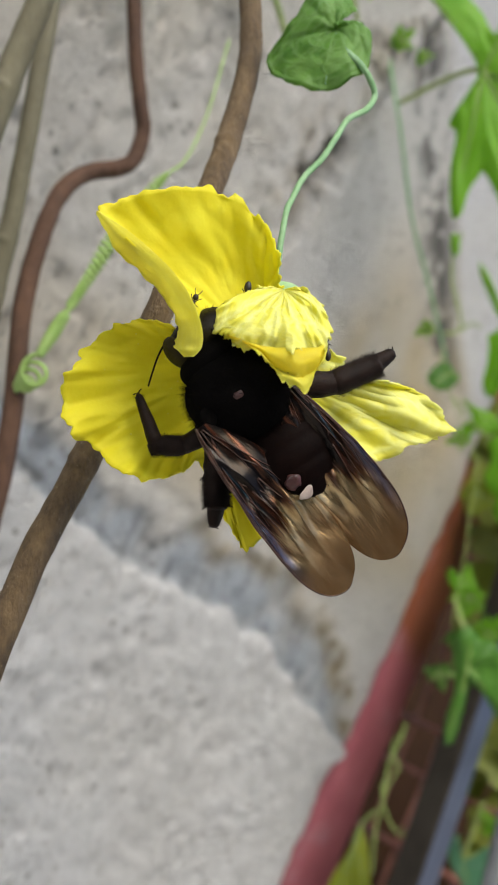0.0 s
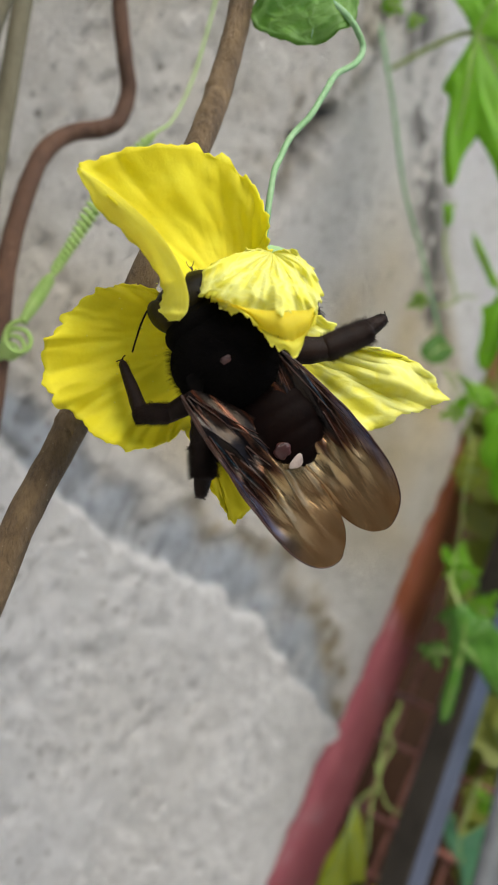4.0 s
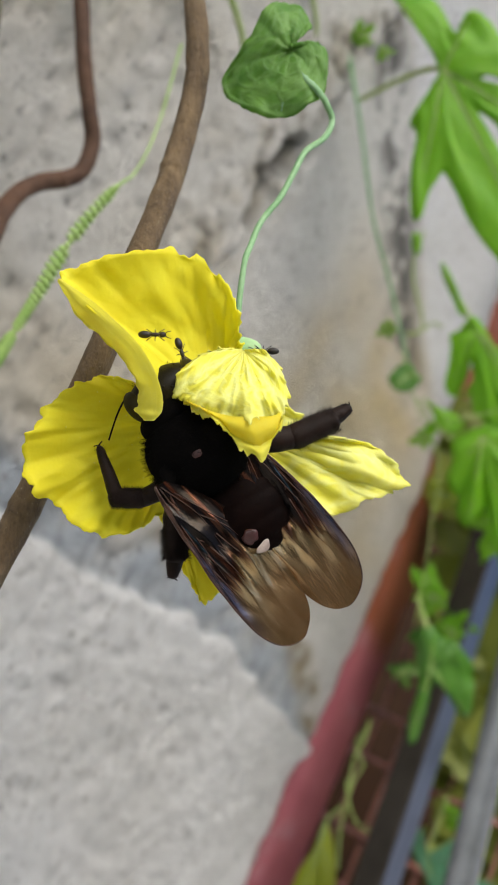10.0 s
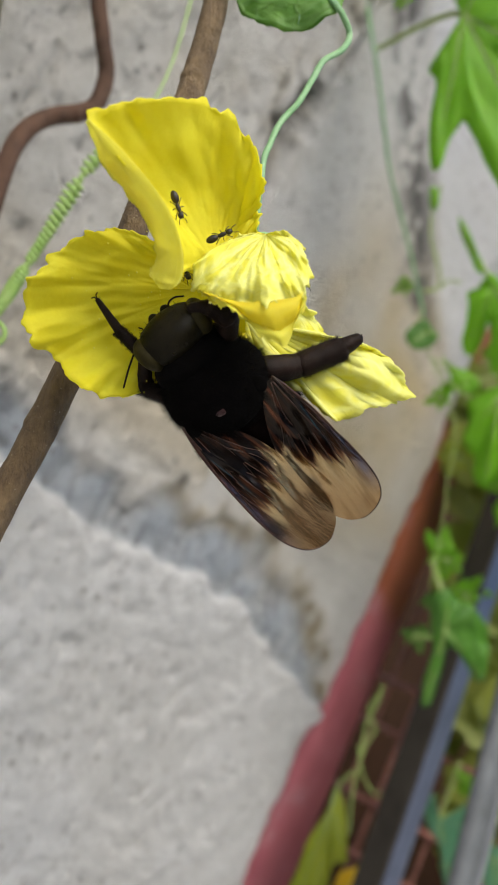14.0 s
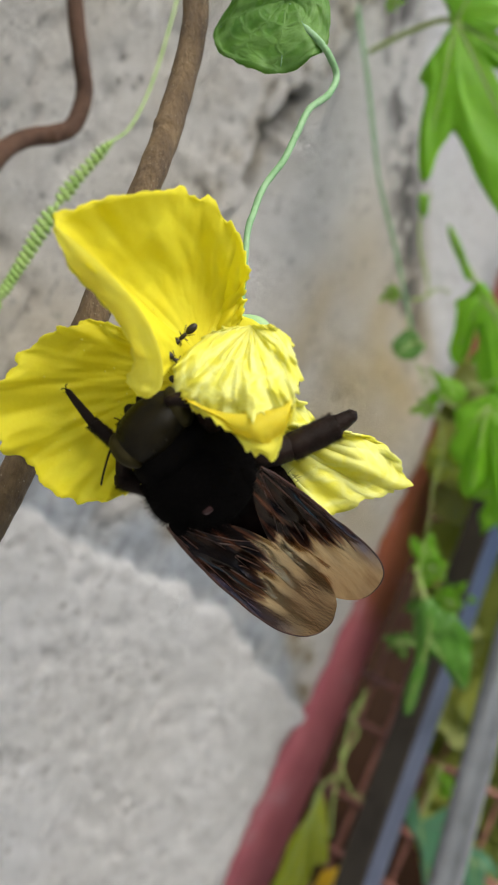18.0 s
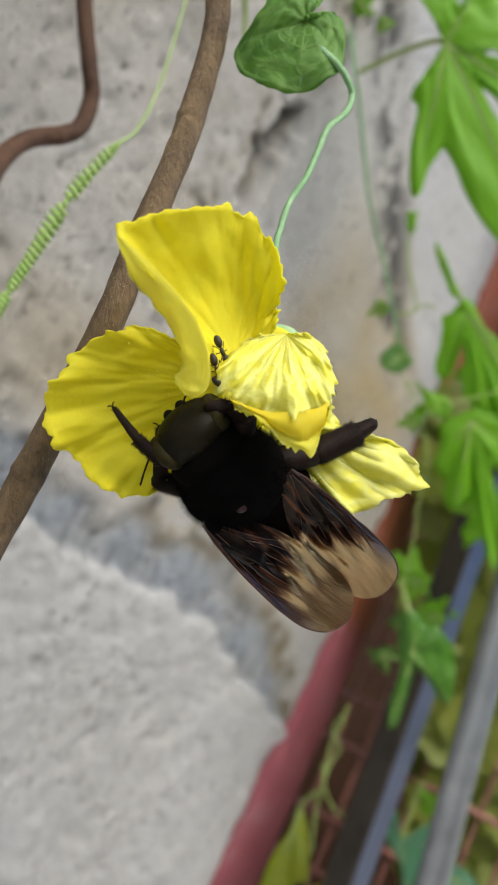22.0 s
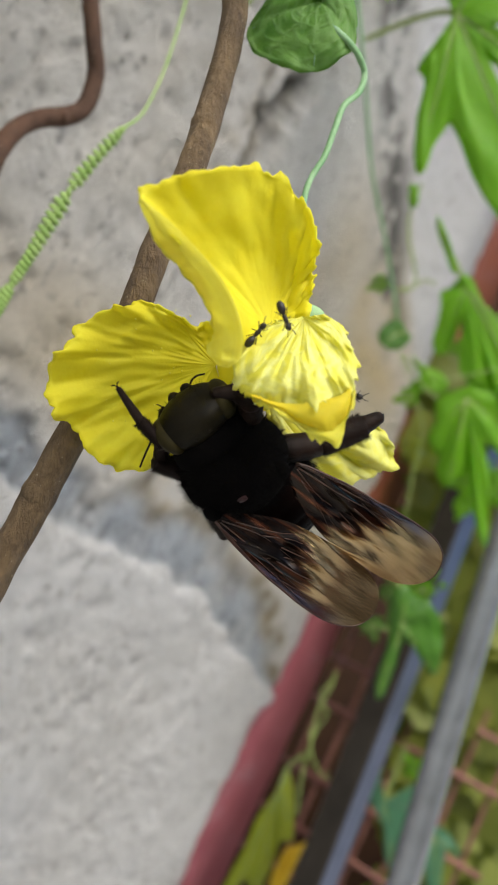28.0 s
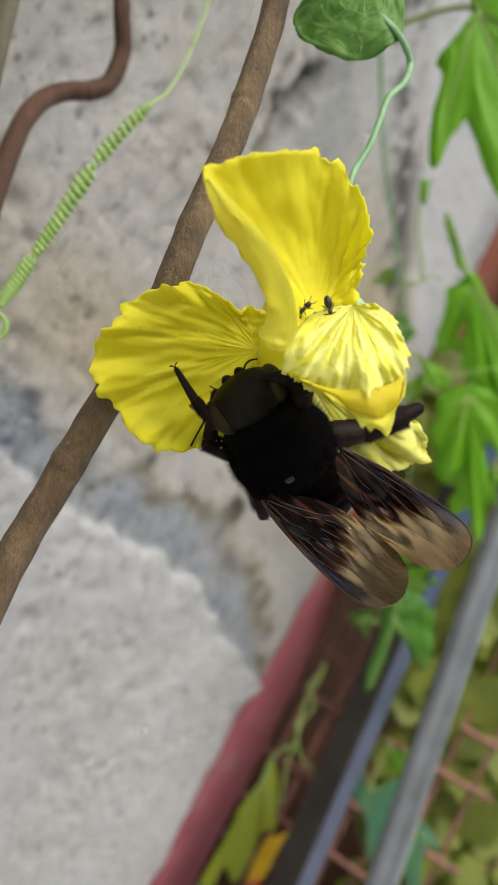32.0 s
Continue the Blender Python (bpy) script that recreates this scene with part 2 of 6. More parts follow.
SEPAL = material("sepal_green", (0.34, 0.56, 0.26), (0.50, 0.70, 0.38), 300, 0.5, translucent=(0.3, (0.4, 0.7, 0.2)))
STALK = material("pale_green_stalk", (0.12, 0.29, 0.10), (0.28, 0.45, 0.24), 260, 0.5, 900, bump=0.4)
SHOOT = material("yellow_green_shoot", (0.204, 0.306, 0.051), (0.357, 0.425, 0.153), 200, 0.5, bump=0.1)
TENDRIL = material("tendril_green", (0.25, 0.42, 0.08), (0.46, 0.60, 0.22), 300, 0.5, translucent=(0.2, (0.40, 0.66, 0.12)))
BARK = material("brown_vine_bark", (0.052, 0.030, 0.013), (0.245, 0.163, 0.080), 210, 0.55, 1500, 1.0, 900, spec=0.4, stretch=(1, 1, 0.5), bump_dist=0.0010)
BARK_DARK = material("dark_vine_bark", (0.040, 0.019, 0.011), (0.130, 0.066, 0.038), 180, 0.6, 1300, 0.9, 900, spec=0.3, stretch=(1, 1, 0.5), bump_dist=0.0009)
BARK_GREEN = material("greenish_vine_bark", (0.081, 0.0702, 0.0378), (0.189, 0.171, 0.108), 110, 0.7, 1200, 0.6, 1000, stretch=(1, 1, 0.4))
FLECK = material("pale_bark_fleck", (0.20, 0.15, 0.09), (0.34, 0.28, 0.19), 900, 0.8, bump=0.1)
LEAF = veined("bright_leaf", (0.13, 0.34, 0.008), (0.23, 0.48, 0.014), (0.30, 0.55, 0.05), 7, 0.03, (0.52, (0.38, 0.72, 0.015)), 0.5, 0.5, 0.05, (12, 6, 0.12, 0.35))
LEAF_DARK = veined("deep_green_leaf", (0.035, 0.13, 0.008), (0.085, 0.23, 0.016), (0.14, 0.30, 0.05), 9, 0.05, (0.30, (0.14, 0.38, 0.02)), 0.45, 0.4, 0.1, (10, 5, 0.12, 0.4))
LEAF_YELLOW = veined("yellowing_leaf", (0.221, 0.306, 0.017), (0.391, 0.408, 0.0255), (0.425, 0.442, 0.085), 7, 0.04, (0.4, (0.4675, 0.527, 0.0255)), 0.5, 0.6, 0.05)
LEAF_BLUE = veined("blue_green_leaf", (0.051, 0.17, 0.085), (0.1105, 0.272, 0.153), (0.204, 0.357, 0.221), 5, 0.04, (0.35, (0.119, 0.357, 0.119)), 0.4, 0.6, 0.05)
OLIVE = material("olive_foliage", (0.10, 0.13, 0.015), (0.26, 0.285, 0.04), 60, 0.6, translucent=(0.4, (0.30, 0.37, 0.035)))
BEE_FUR = material("black_velvet_fur", (0.0016, 0.0014, 0.0014), (0.0036, 0.003, 0.0026), 900, 0.9, bump=0.6, bump_scale=4000, spec=0.05)
BEE_SHELL = material("black_glossy_shell", (0.004, 0.0032, 0.0015), (0.014, 0.011, 0.0045), 500, 0.42, bump=0.15, bump_scale=3500, spec=0.10)
BEE_BAND = material("brown_black_abdomen", (0.0015, 0.0008, 0.0007), (0.006, 0.0026, 0.002), 380, 0.55, 2600, 0.25, 1800, spec=0.03)
BEE_LEG = material("dark_brown_leg", (0.005, 0.003, 0.002), (0.020, 0.010, 0.007), 500, 0.45, 2600, 0.4, 3200, spec=0.12)
TAIL_GLINT = material("pale_tail_glint", (0.30, 0.23, 0.20), (0.55, 0.45, 0.40), 900, 0.3, bump=0.1)
BEE_PINK = material("pinkish_glint_skin", (0.012, 0.004, 0.004), (0.09, 0.026, 0.023), 500, 0.35, bump=0.3, bump_scale=3000)
BEE_EYE = material("olive_brown_eye", (0.016, 0.013, 0.004), (0.036, 0.029, 0.009), 700, 0.5, bump=0.1, spec=0.08)
ANT = material("black_ant_shell", (0.006, 0.004, 0.003), (0.02, 0.012, 0.008), 1500, 0.5, bump=0.1)
RED = material("oxide_red_paint", (0.26, 0.058, 0.075), (0.43, 0.135, 0.155), 45, 0.5, 300, 0.3, 500)


def weather_red(m):
    """Rust that has come through the red paint higher up, and chalky worn patches lower down."""
    nt = m.node_tree
    b = nt.nodes["Principled BSDF"]
    old = b.inputs["Base Color"].links[0].from_socket
    tc = nt.nodes.new("ShaderNodeTexCoord")
    sep = nt.nodes.new("ShaderNodeSeparateXYZ")
    nt.links.new(tc.outputs["Object"], sep.inputs[0])
    wave = nt.nodes.new("ShaderNodeMath")
    wave.operation = "MULTIPLY_ADD"
    nt.links.new(noise_tex(nt, 60, 4, 0.6), wave.inputs[0])
    wave.inputs[1].default_value = 0.04
    nt.links.new(sep.outputs[2], wave.inputs[2])
    part_ = nt.nodes.new("ShaderNodeMapRange")
    nt.links.new(wave.outputs[0], part_.inputs["Value"])
    part_.inputs["From Min"].default_value, part_.inputs["From Max"].default_value = 1.082, 1.100
    col = mix_rgb(nt, part_.outputs["Result"], old, (0.24, 0.068, 0.030))
    chalk = ramp(nt, noise_tex(nt, 34, 6, 0.65), ((0.56, (0, 0, 0)), (0.68, (0.55, 0.55, 0.55))))
    nt.links.new(mix_rgb(nt, chalk, col, (0.42, 0.25, 0.27)), b.inputs["Base Color"])


weather_red(RED)
MESH_RED = material("rusty_red_wire", (0.11, 0.038, 0.028), (0.30, 0.13, 0.095), 80, 0.6)
# two copies of one steel: a face tinted by sky, a face in shade
PIPE = material("sky_tinted_steel", (0.10, 0.118, 0.175), (0.17, 0.195, 0.28), 60, 0.3, 500, 0.1, metal=0.7)
PIPE_SHADED = material("shaded_steel", (0.016, 0.013, 0.010), (0.045, 0.038, 0.030), 70, 0.7, 600, 0.3, 700, spec=0.2)
UNSEEN_WALL = material("dim_unseen_wall", (0.045, 0.042, 0.036), (0.08, 0.075, 0.065), 2, 0.9, 30, 0.3, 40)
BRACT_GREEN = veined("bract_green", (0.055, 0.175, 0.020), (0.17, 0.34, 0.045), (0.24, 0.41, 0.12), 11, 0.05, (0.42, (0.22, 0.50, 0.035)), 0.55, 0.6, 0.08, (11, 6, 0.26, 0.5))
GALV = material("galvanised_steel", (0.18, 0.187, 0.193), (0.34, 0.357, 0.38), 90, 0.22, 700, 0.2, 500, metal=0.55)
BROWN = material("brown_painted_sheet", (0.020, 0.010, 0.006), (0.060, 0.028, 0.014), 20, 0.7, spec=0.1)
SOIL = material("pale_unseen_ground", (0.56, 0.53, 0.47), (0.74, 0.71, 0.65), 3, 0.95, 60, 0.6, 90, bump_dist=0.01)
PLASTIC = material("yellow_plastic_strip", (0.62, 0.40, 0.01), (0.80, 0.56, 0.02), 80, 0.35, bump=0.05)
PLASTIC_RED = material("red_print", (0.45, 0.05, 0.03), (0.6, 0.09, 0.05), 80, 0.4, bump=0.05)


def concrete():
    """Rough sand render: pitted grey plaster, bluish cement, tan stains, dark mouldy marks and painted groove shade."""
    m = bpy.data.materials.new("pitted_concrete")
    m.use_nodes = True
    nt = m.node_tree
    b = nt.nodes["Principled BSDF"]
    b.inputs["Roughness"].default_value = 0.92
    grain = noise_tex(nt, 700, 8, 0.75)
    cloud = noise_tex(nt, 16, 5, 0.6)
    col = ramp(nt, cloud, ((0.3, (0.49, 0.47, 0.425)), (0.7, (0.63, 0.605, 0.557))))
    col = mix_rgb(nt, 0.35, col, ramp(nt, grain, ((0.32, (0.38, 0.36, 0.33)), (0.60, (0.68, 0.663, 0.6375)))))
    for layer, tint, amount in (("cement", (0.335, 0.37, 0.41), 0.92), ("tan", (0.4675, 0.3655, 0.1955), 0.9), ("mould_shade", (0.068, 0.06375, 0.0595), 0.95), ("pale", (0.63, 0.63, 0.632), 0.88)):
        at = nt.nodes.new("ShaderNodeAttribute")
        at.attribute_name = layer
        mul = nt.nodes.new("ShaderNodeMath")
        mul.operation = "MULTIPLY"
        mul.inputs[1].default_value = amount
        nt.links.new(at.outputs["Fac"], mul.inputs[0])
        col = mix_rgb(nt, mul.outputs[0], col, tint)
    pits = nt.nodes.new("ShaderNodeTexVoronoi")
    pits.inputs["Scale"].default_value = 170
    tc = nt.nodes.new("ShaderNodeTexCoord")
    nt.links.new(tc.outputs["Object"], pits.inputs["Vector"])
    spots = ramp(nt, pits.outputs["Distance"], ((0.10, (0.75, 0.75, 0.75)), (0.22, (0, 0, 0))))
    gate = ramp(nt, noise_tex(nt, 40, 3, 0.5), ((0.44, (0, 0, 0)), (0.56, (1, 1, 1))))
    both = mix_rgb(nt, 1.0, spots, gate, "MULTIPLY")
    dark = mix_rgb(nt, both, col, (0.17, 0.15, 0.13))
    small = nt.nodes.new("ShaderNodeTexVoronoi")
    small.inputs["Scale"].default_value = 430
    nt.links.new(tc.outputs["Object"], small.inputs["Vector"])
    dots = ramp(nt, small.outputs["Distance"], ((0.12, (0.5, 0.5, 0.5)), (0.26, (0, 0, 0))))
    thin = ramp(nt, noise_tex(nt, 130, 3, 0.5), ((0.45, (0, 0, 0)), (0.53, (1, 1, 1))))
    dark = mix_rgb(nt, mix_rgb(nt, 1.0, dots, thin, "MULTIPLY"), dark, (0.19, 0.17, 0.15))
    # fine trowel pits, longer than wide
    long = ramp(nt, noise_tex(nt, 420, 2, 0.5, stretch=(1, 1, 0.42)), ((0.30, (0.5, 0.5, 0.5)), (0.37, (0, 0, 0))))
    dark = mix_rgb(nt, long, dark, (0.16, 0.145, 0.13))
    nt.links.new(dark, b.inputs["Base Color"])
    bp = nt.nodes.new("ShaderNodeBump")
    bp.inputs["Strength"].default_value, bp.inputs["Distance"].default_value = 1.0, 0.0020
    nt.links.new(grain, bp.inputs["Height"])
    nt.links.new(bp.outputs[0], b.inputs["Normal"])
    return m


CONCRETE = concrete()


def wing_membrane():
    """Smoky brown and bronze film, with a blue-violet sheen painted into its colour."""
    m = bpy.data.materials.new("smoky_wing_film")
    m.use_nodes = True
    nt = m.node_tree
    b = nt.nodes["Principled BSDF"]
    uv = nt.nodes.new("ShaderNodeTexCoord")
    sep = nt.nodes.new("ShaderNodeSeparateXYZ")
    nt.links.new(uv.outputs["UV"], sep.inputs[0])
    # the dark part reaches further out along the leading edge, in ragged fingers between the veins
    slant = nt.nodes.new("ShaderNodeMath")
    slant.operation = "MULTIPLY_ADD"
    nt.links.new(sep.outputs[1], slant.inputs[0])
    slant.inputs[1].default_value = -0.55
    nt.links.new(sep.outputs[0], slant.inputs[2])
    finger = nt.nodes.new("ShaderNodeMath")
    finger.operation = "MULTIPLY_ADD"
    nt.links.new(noise_tex(nt, 5, 2, 0.5, coord="UV", stretch=(0.6, 4.0, 1)), finger.inputs[0])
    finger.inputs[1].default_value = 0.34
    nt.links.new(slant.outputs[0], finger.inputs[2])
    reach = finger.outputs[0]
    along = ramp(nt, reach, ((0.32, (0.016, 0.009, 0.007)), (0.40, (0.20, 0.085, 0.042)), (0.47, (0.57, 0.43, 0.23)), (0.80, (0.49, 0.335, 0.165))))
    # streaks: iridescent teal and red-brown sheen painted as colour
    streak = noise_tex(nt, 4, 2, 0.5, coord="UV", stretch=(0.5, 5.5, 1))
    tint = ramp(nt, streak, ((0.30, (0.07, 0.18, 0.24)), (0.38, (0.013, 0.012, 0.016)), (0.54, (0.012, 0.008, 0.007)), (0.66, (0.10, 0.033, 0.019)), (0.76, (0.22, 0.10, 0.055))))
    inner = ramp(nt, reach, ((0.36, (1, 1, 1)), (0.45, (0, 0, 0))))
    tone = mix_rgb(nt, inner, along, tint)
    # the leading margin's blue-black gloss is painted: reflected sky put into the colour
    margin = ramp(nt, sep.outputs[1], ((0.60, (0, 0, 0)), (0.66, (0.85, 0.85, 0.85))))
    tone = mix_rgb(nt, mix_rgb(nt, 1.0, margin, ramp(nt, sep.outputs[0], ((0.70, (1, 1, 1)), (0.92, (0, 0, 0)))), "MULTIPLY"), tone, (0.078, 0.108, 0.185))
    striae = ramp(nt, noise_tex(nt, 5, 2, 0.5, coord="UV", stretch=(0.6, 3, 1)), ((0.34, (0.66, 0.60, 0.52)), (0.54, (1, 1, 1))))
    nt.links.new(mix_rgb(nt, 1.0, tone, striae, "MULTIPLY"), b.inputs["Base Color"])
    nt.links.new(ramp(nt, sep.outputs[0], ((0.10, (0.6, 0.6, 0.6)), (0.6, (0.92, 0.92, 0.92)))), b.inputs["Metallic"])
    b.inputs["Roughness"].default_value = 0.24
    b.inputs["Specular IOR Level"].default_value = 0.6
    b.inputs["Specular Tint"].default_value = (1.0, 0.86, 0.62, 1)
    bp = nt.nodes.new("ShaderNodeBump")
    bp.inputs["Strength"].default_value, bp.inputs["Distance"].default_value = 0.10, 0.0003
    nt.links.new(noise_tex(nt, 7, 1.5, 0.5, coord="UV", stretch=(1.0, 4.0, 1)), bp.inputs["Height"])
    bp2 = nt.nodes.new("ShaderNodeBump")
    bp2.inputs["Strength"].default_value, bp2.inputs["Distance"].default_value = 0.6, 0.00008
    nt.links.new(noise_tex(nt, 22, 3, 0.6, coord="UV", stretch=(1.2, 3.0, 1)), bp2.inputs["Height"])
    nt.links.new(bp.outputs[0], bp2.inputs["Normal"])
    nt.links.new(bp2.outputs[0], b.inputs["Normal"])
    clear = nt.nodes.new("ShaderNodeBsdfTransparent")
    clear.inputs[0].default_value = (0.40, 0.16, 0.06, 1)
    mx = nt.nodes.new("ShaderNodeMixShader")
    see = ramp(nt, sep.outputs[0], ((0.40, (0.02, 0.02, 0.02)), (0.75, (0.24, 0.24, 0.24))))
    nt.links.new(see, mx.inputs[0])
    nt.links.new(b.outputs[0], mx.inputs[1])
    nt.links.new(clear.outputs[0], mx.inputs[2])
    nt.links.new(mx.outputs[0], nt.nodes["Material Output"].inputs[0])
    return m


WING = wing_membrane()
WING_VEIN = material("dark_wing_vein", (0.006, 0.004, 0.004), (0.085, 0.036, 0.022), 420, 0.4, bump=0.0, spec=0.35)


# ---- shaping ----
def finish(bm, material_, smooth=True):
    me = bpy.data.meshes.new("mesh")
    bmesh.ops.recalc_face_normals(bm, faces=bm.faces[:])
    bm.to_mesh(me)
    bm.free()
    me.materials.append(material_)
    for p in me.polygons:
        p.use_smooth = smooth
    return me


def part(name, bm, material_, parent, label="", smooth=True):
    ob = new(name, finish(bm, material_, smooth))
    ob.parent = parent
    if label:
        ob["label"] = label
    return ob


def thing(name, m, label, category, group="", kind=""):
    ob = new(name)
    ob.empty_display_size = 0.01
    ob.matrix_world = m
    return tagged(ob, label, category, group, kind)


def solo(name, bm, material_, m, label, category, group="", kind="", smooth=True):
    ob = new(name, finish(bm, material_, smooth))
    ob.matrix_world = m
    return tagged(ob, label, category, group, kind)


def spline(points, steps):
    """A smooth curve through the points."""
    p = [Vector(q) for q in points]
    p = [2 * p[0] - p[1]] + p + [2 * p[-1] - p[-2]]
    out = []
    for i in range(1, len(p) - 2):
        for k in range(steps):
            t = k / steps
            a, b, c, d = p[i - 1:i + 3]
            out.append(0.5 * (2 * b + (c - a) * t + (2 * a - 5 * b + 4 * c - d) * t * t + (3 * b - a - 3 * c + d) * t ** 3))
    out.append(p[-2])
    return out


def tube(bm, path, radius, sides=12, caps=True, wobble=0.0, seed=0.0):
    """A round rod along a path; radius is a number or a function of 0..1."""
    rings = []
    side = Vector((0.31, 0.83, 0.46))
    n = len(path)
    for i, p in enumerate(path):
        d = (path[min(i + 1, n - 1)] - path[max(i - 1, 0)]).normalized()
        side = (side - d * side.dot(d)).normalized()
        other = d.cross(side)
        r = radius(i / (n - 1)) if callable(radius) else radius
        ring = []
        for k in range(sides):
            a = 2 * math.pi * k / sides
            w = 1 + wobble * noise.noise(Vector((math.cos(a) * 1.4 + seed, math.sin(a) * 1.4, i * 0.35)))
            ring.append(bm.verts.new(p + (side * math.cos(a) + other * math.sin(a)) * r * w))
        rings.append(ring)
    for a, b in zip(rings, rings[1:]):
        for k in range(sides):
            bm.faces.new((a[k], a[(k + 1) % sides], b[(k + 1) % sides], b[k]))
    if caps:
        bm.faces.new(rings[0][::-1])
        bm.faces.new(rings[-1])


def blob(bm, centre, radii, turn=None, u=28, v=18, shape=None):
    """An ellipsoid, whose surface shape(unit vector) may swell or shrink."""
    turn = turn or Matrix.Identity(3)
    grid = []
    for j in range(1, v):
        row = []
        for i in range(u):
            th, ph = math.pi * j / v, 2 * math.pi * i / u
            d = Vector((math.sin(th) * math.cos(ph), math.cos(th), math.sin(th) * math.sin(ph)))
            k = shape(d) if shape else 1.0
            row.append(bm.verts.new(Vector(centre) + turn @ Vector((d.x * radii[0] * k, d.y * radii[1] * k, d.z * radii[2] * k))))
        grid.append(row)
    top = bm.verts.new(Vector(centre) + turn @ Vector((0, radii[1] * (shape(Vector((0, 1, 0))) if shape else 1), 0)))
    low = bm.verts.new(Vector(centre) + turn @ Vector((0, -radii[1] * (shape(Vector((0, -1, 0))) if shape else 1), 0)))
    for i in range(u):
        bm.faces.new((top, grid[0][i], grid[0][(i + 1) % u]))
        bm.faces.new((low, grid[-1][(i + 1) % u], grid[-1][i]))
    for a, b in zip(grid, grid[1:]):
        for i in range(u):
            bm.faces.new((a[i], a[(i + 1) % u], b[(i + 1) % u], b[i]))


def fan(base, rim, rows=24, steps=8, cup=0.0, ruffle=0.0, fold=0.0, teeth=0.0, thick=0.00022, seed=0, ribs=9, closed=False, bend=(0, 0, 0), flat=0.0, dome=0.0):
    """A thin petal or leaf that spreads from its base to a rim. cup swells it towards the viewer, ruffle waves its rim."""
    bm = bmesh.new()
    uvl = bm.loops.layers.uv.new("UVMap")
    base = Vector(base)
    edge = spline(rim, steps)
    n = len(edge)
    grid, where = [], {}
    for j in range(rows + 1):
        s = 0.006 + 0.994 * j / rows
        row = []
        for i, e in enumerate(edge):
            u = i / (n - 1)
            p = base.lerp(e, s)
            swell = cup * math.sin(math.pi * s ** 0.9) * (1 if closed else (0.35 + 0.65 * math.sin(math.pi * u)))
            swell += dome * math.cos(0.5 * math.pi * s)
            wave = ruffle * s ** 3 * noise.noise(Vector((u * 11 + seed, s * 2.0, seed * 1.7)))
            rib = fold * s * (1 - 0.4 * s) * math.cos(2 * math.pi * ribs * u)
            wave += 0.30 * ruffle * s ** 6 * noise.noise(Vector((u * 38 + seed, 4.0, seed)))
            wave += 0.08 * ruffle * s ** 4 * noise.noise(Vector((u * 75 + seed, s * 9, seed)))
            grainy = ruffle * s * (0.25 * noise.noise(Vector((u * 30, s * 6 + seed, 3.1))) + 0.35 * noise.noise(Vector((u * 8 + seed, s * 5, 9.2))))
            p = p + Vector((0, -1, 0)) * (swell + wave + rib + grainy) + Vector(bend) * (s * (1 - s))
            if j == rows and teeth:
                p = p + (e - base).normalized() * teeth * (noise.noise(Vector((u * 31 + seed, 0, 5))) + 0.45 * noise.noise(Vector((u * 80 + seed, 3, 5))))
            vtx = bm.verts.new(p)
            where[vtx] = (u * (1 - flat) + flat * (0.5 + (p.x - base.x) / 0.012), s)
            row.append(vtx)
        grid.append(row)
    for a, b in zip(grid, grid[1:]):
        for i in range(n - 1):
            f = bm.faces.new((a[i], a[i + 1], b[i + 1], b[i]))
            for lp in f.loops:
                lp[uvl].uv = where[lp.vert]
    bm.normal_update()
    # second skin and rim
    front = bm.faces[:]
    back = {v: bm.verts.new(v.co + v.normal * thick) for v in bm.verts[:]}
    for f in front:
        g = bm.faces.new([back[v] for v in reversed(f.verts)])
        for lp, src in zip(g.loops, reversed(f.loops)):
            lp[uvl].uv = src[uvl].uv
    for e in [e for e in bm.edges[:] if len(e.link_faces) == 1 and e.verts[0] in back]:
        a, b = e.verts
        g = bm.faces.new((b, a, back[a], back[b]))
        for lp, v in zip(g.loops, (b, a, a, b)):
            lp[uvl].uv = where[v]
    return bm


def box(bm, lo, hi, bevel=0.0):
    made = bmesh.ops.create_cube(bm, size=1.0)["verts"]
    for v in made:
        v.co = Vector([lo[k] + (v.co[k] + 0.5) * (hi[k] - lo[k]) for k in range(3)])
    if bevel:
        edges = list({e for v in made for e in v.link_edges})
        bmesh.ops.bevel(bm, geom=edges, offset=bevel, segments=2, affect="EDGES", clamp_overlap=True)


# ---- the setting ----
def value_noise(x, z, scale, seed):
    """Smooth noise on arrays, about -1 to 1."""
    rng = np.random.RandomState(seed)
    table = rng.rand(256, 256) * 2 - 1
    fx, fz = x * scale, z * scale
    ix, iz = np.floor(fx).astype(int), np.floor(fz).astype(int)
    u, w = fx - ix, fz - iz
    u, w = u * u * (3 - 2 * u), w * w * (3 - 2 * w)
    a, b = table[ix % 256, iz % 256], table[(ix + 1) % 256, iz % 256]
    c, d = table[ix % 256, (iz + 1) % 256], table[(ix + 1) % 256, (iz + 1) % 256]
    return (a * (1 - u) + b * u) * (1 - w) + (c * (1 - u) + d * u) * w


def step(a, b, x):
    k = np.clip((x - a) / (b - a), 0, 1)
    return k * k * (3 - 2 * k)


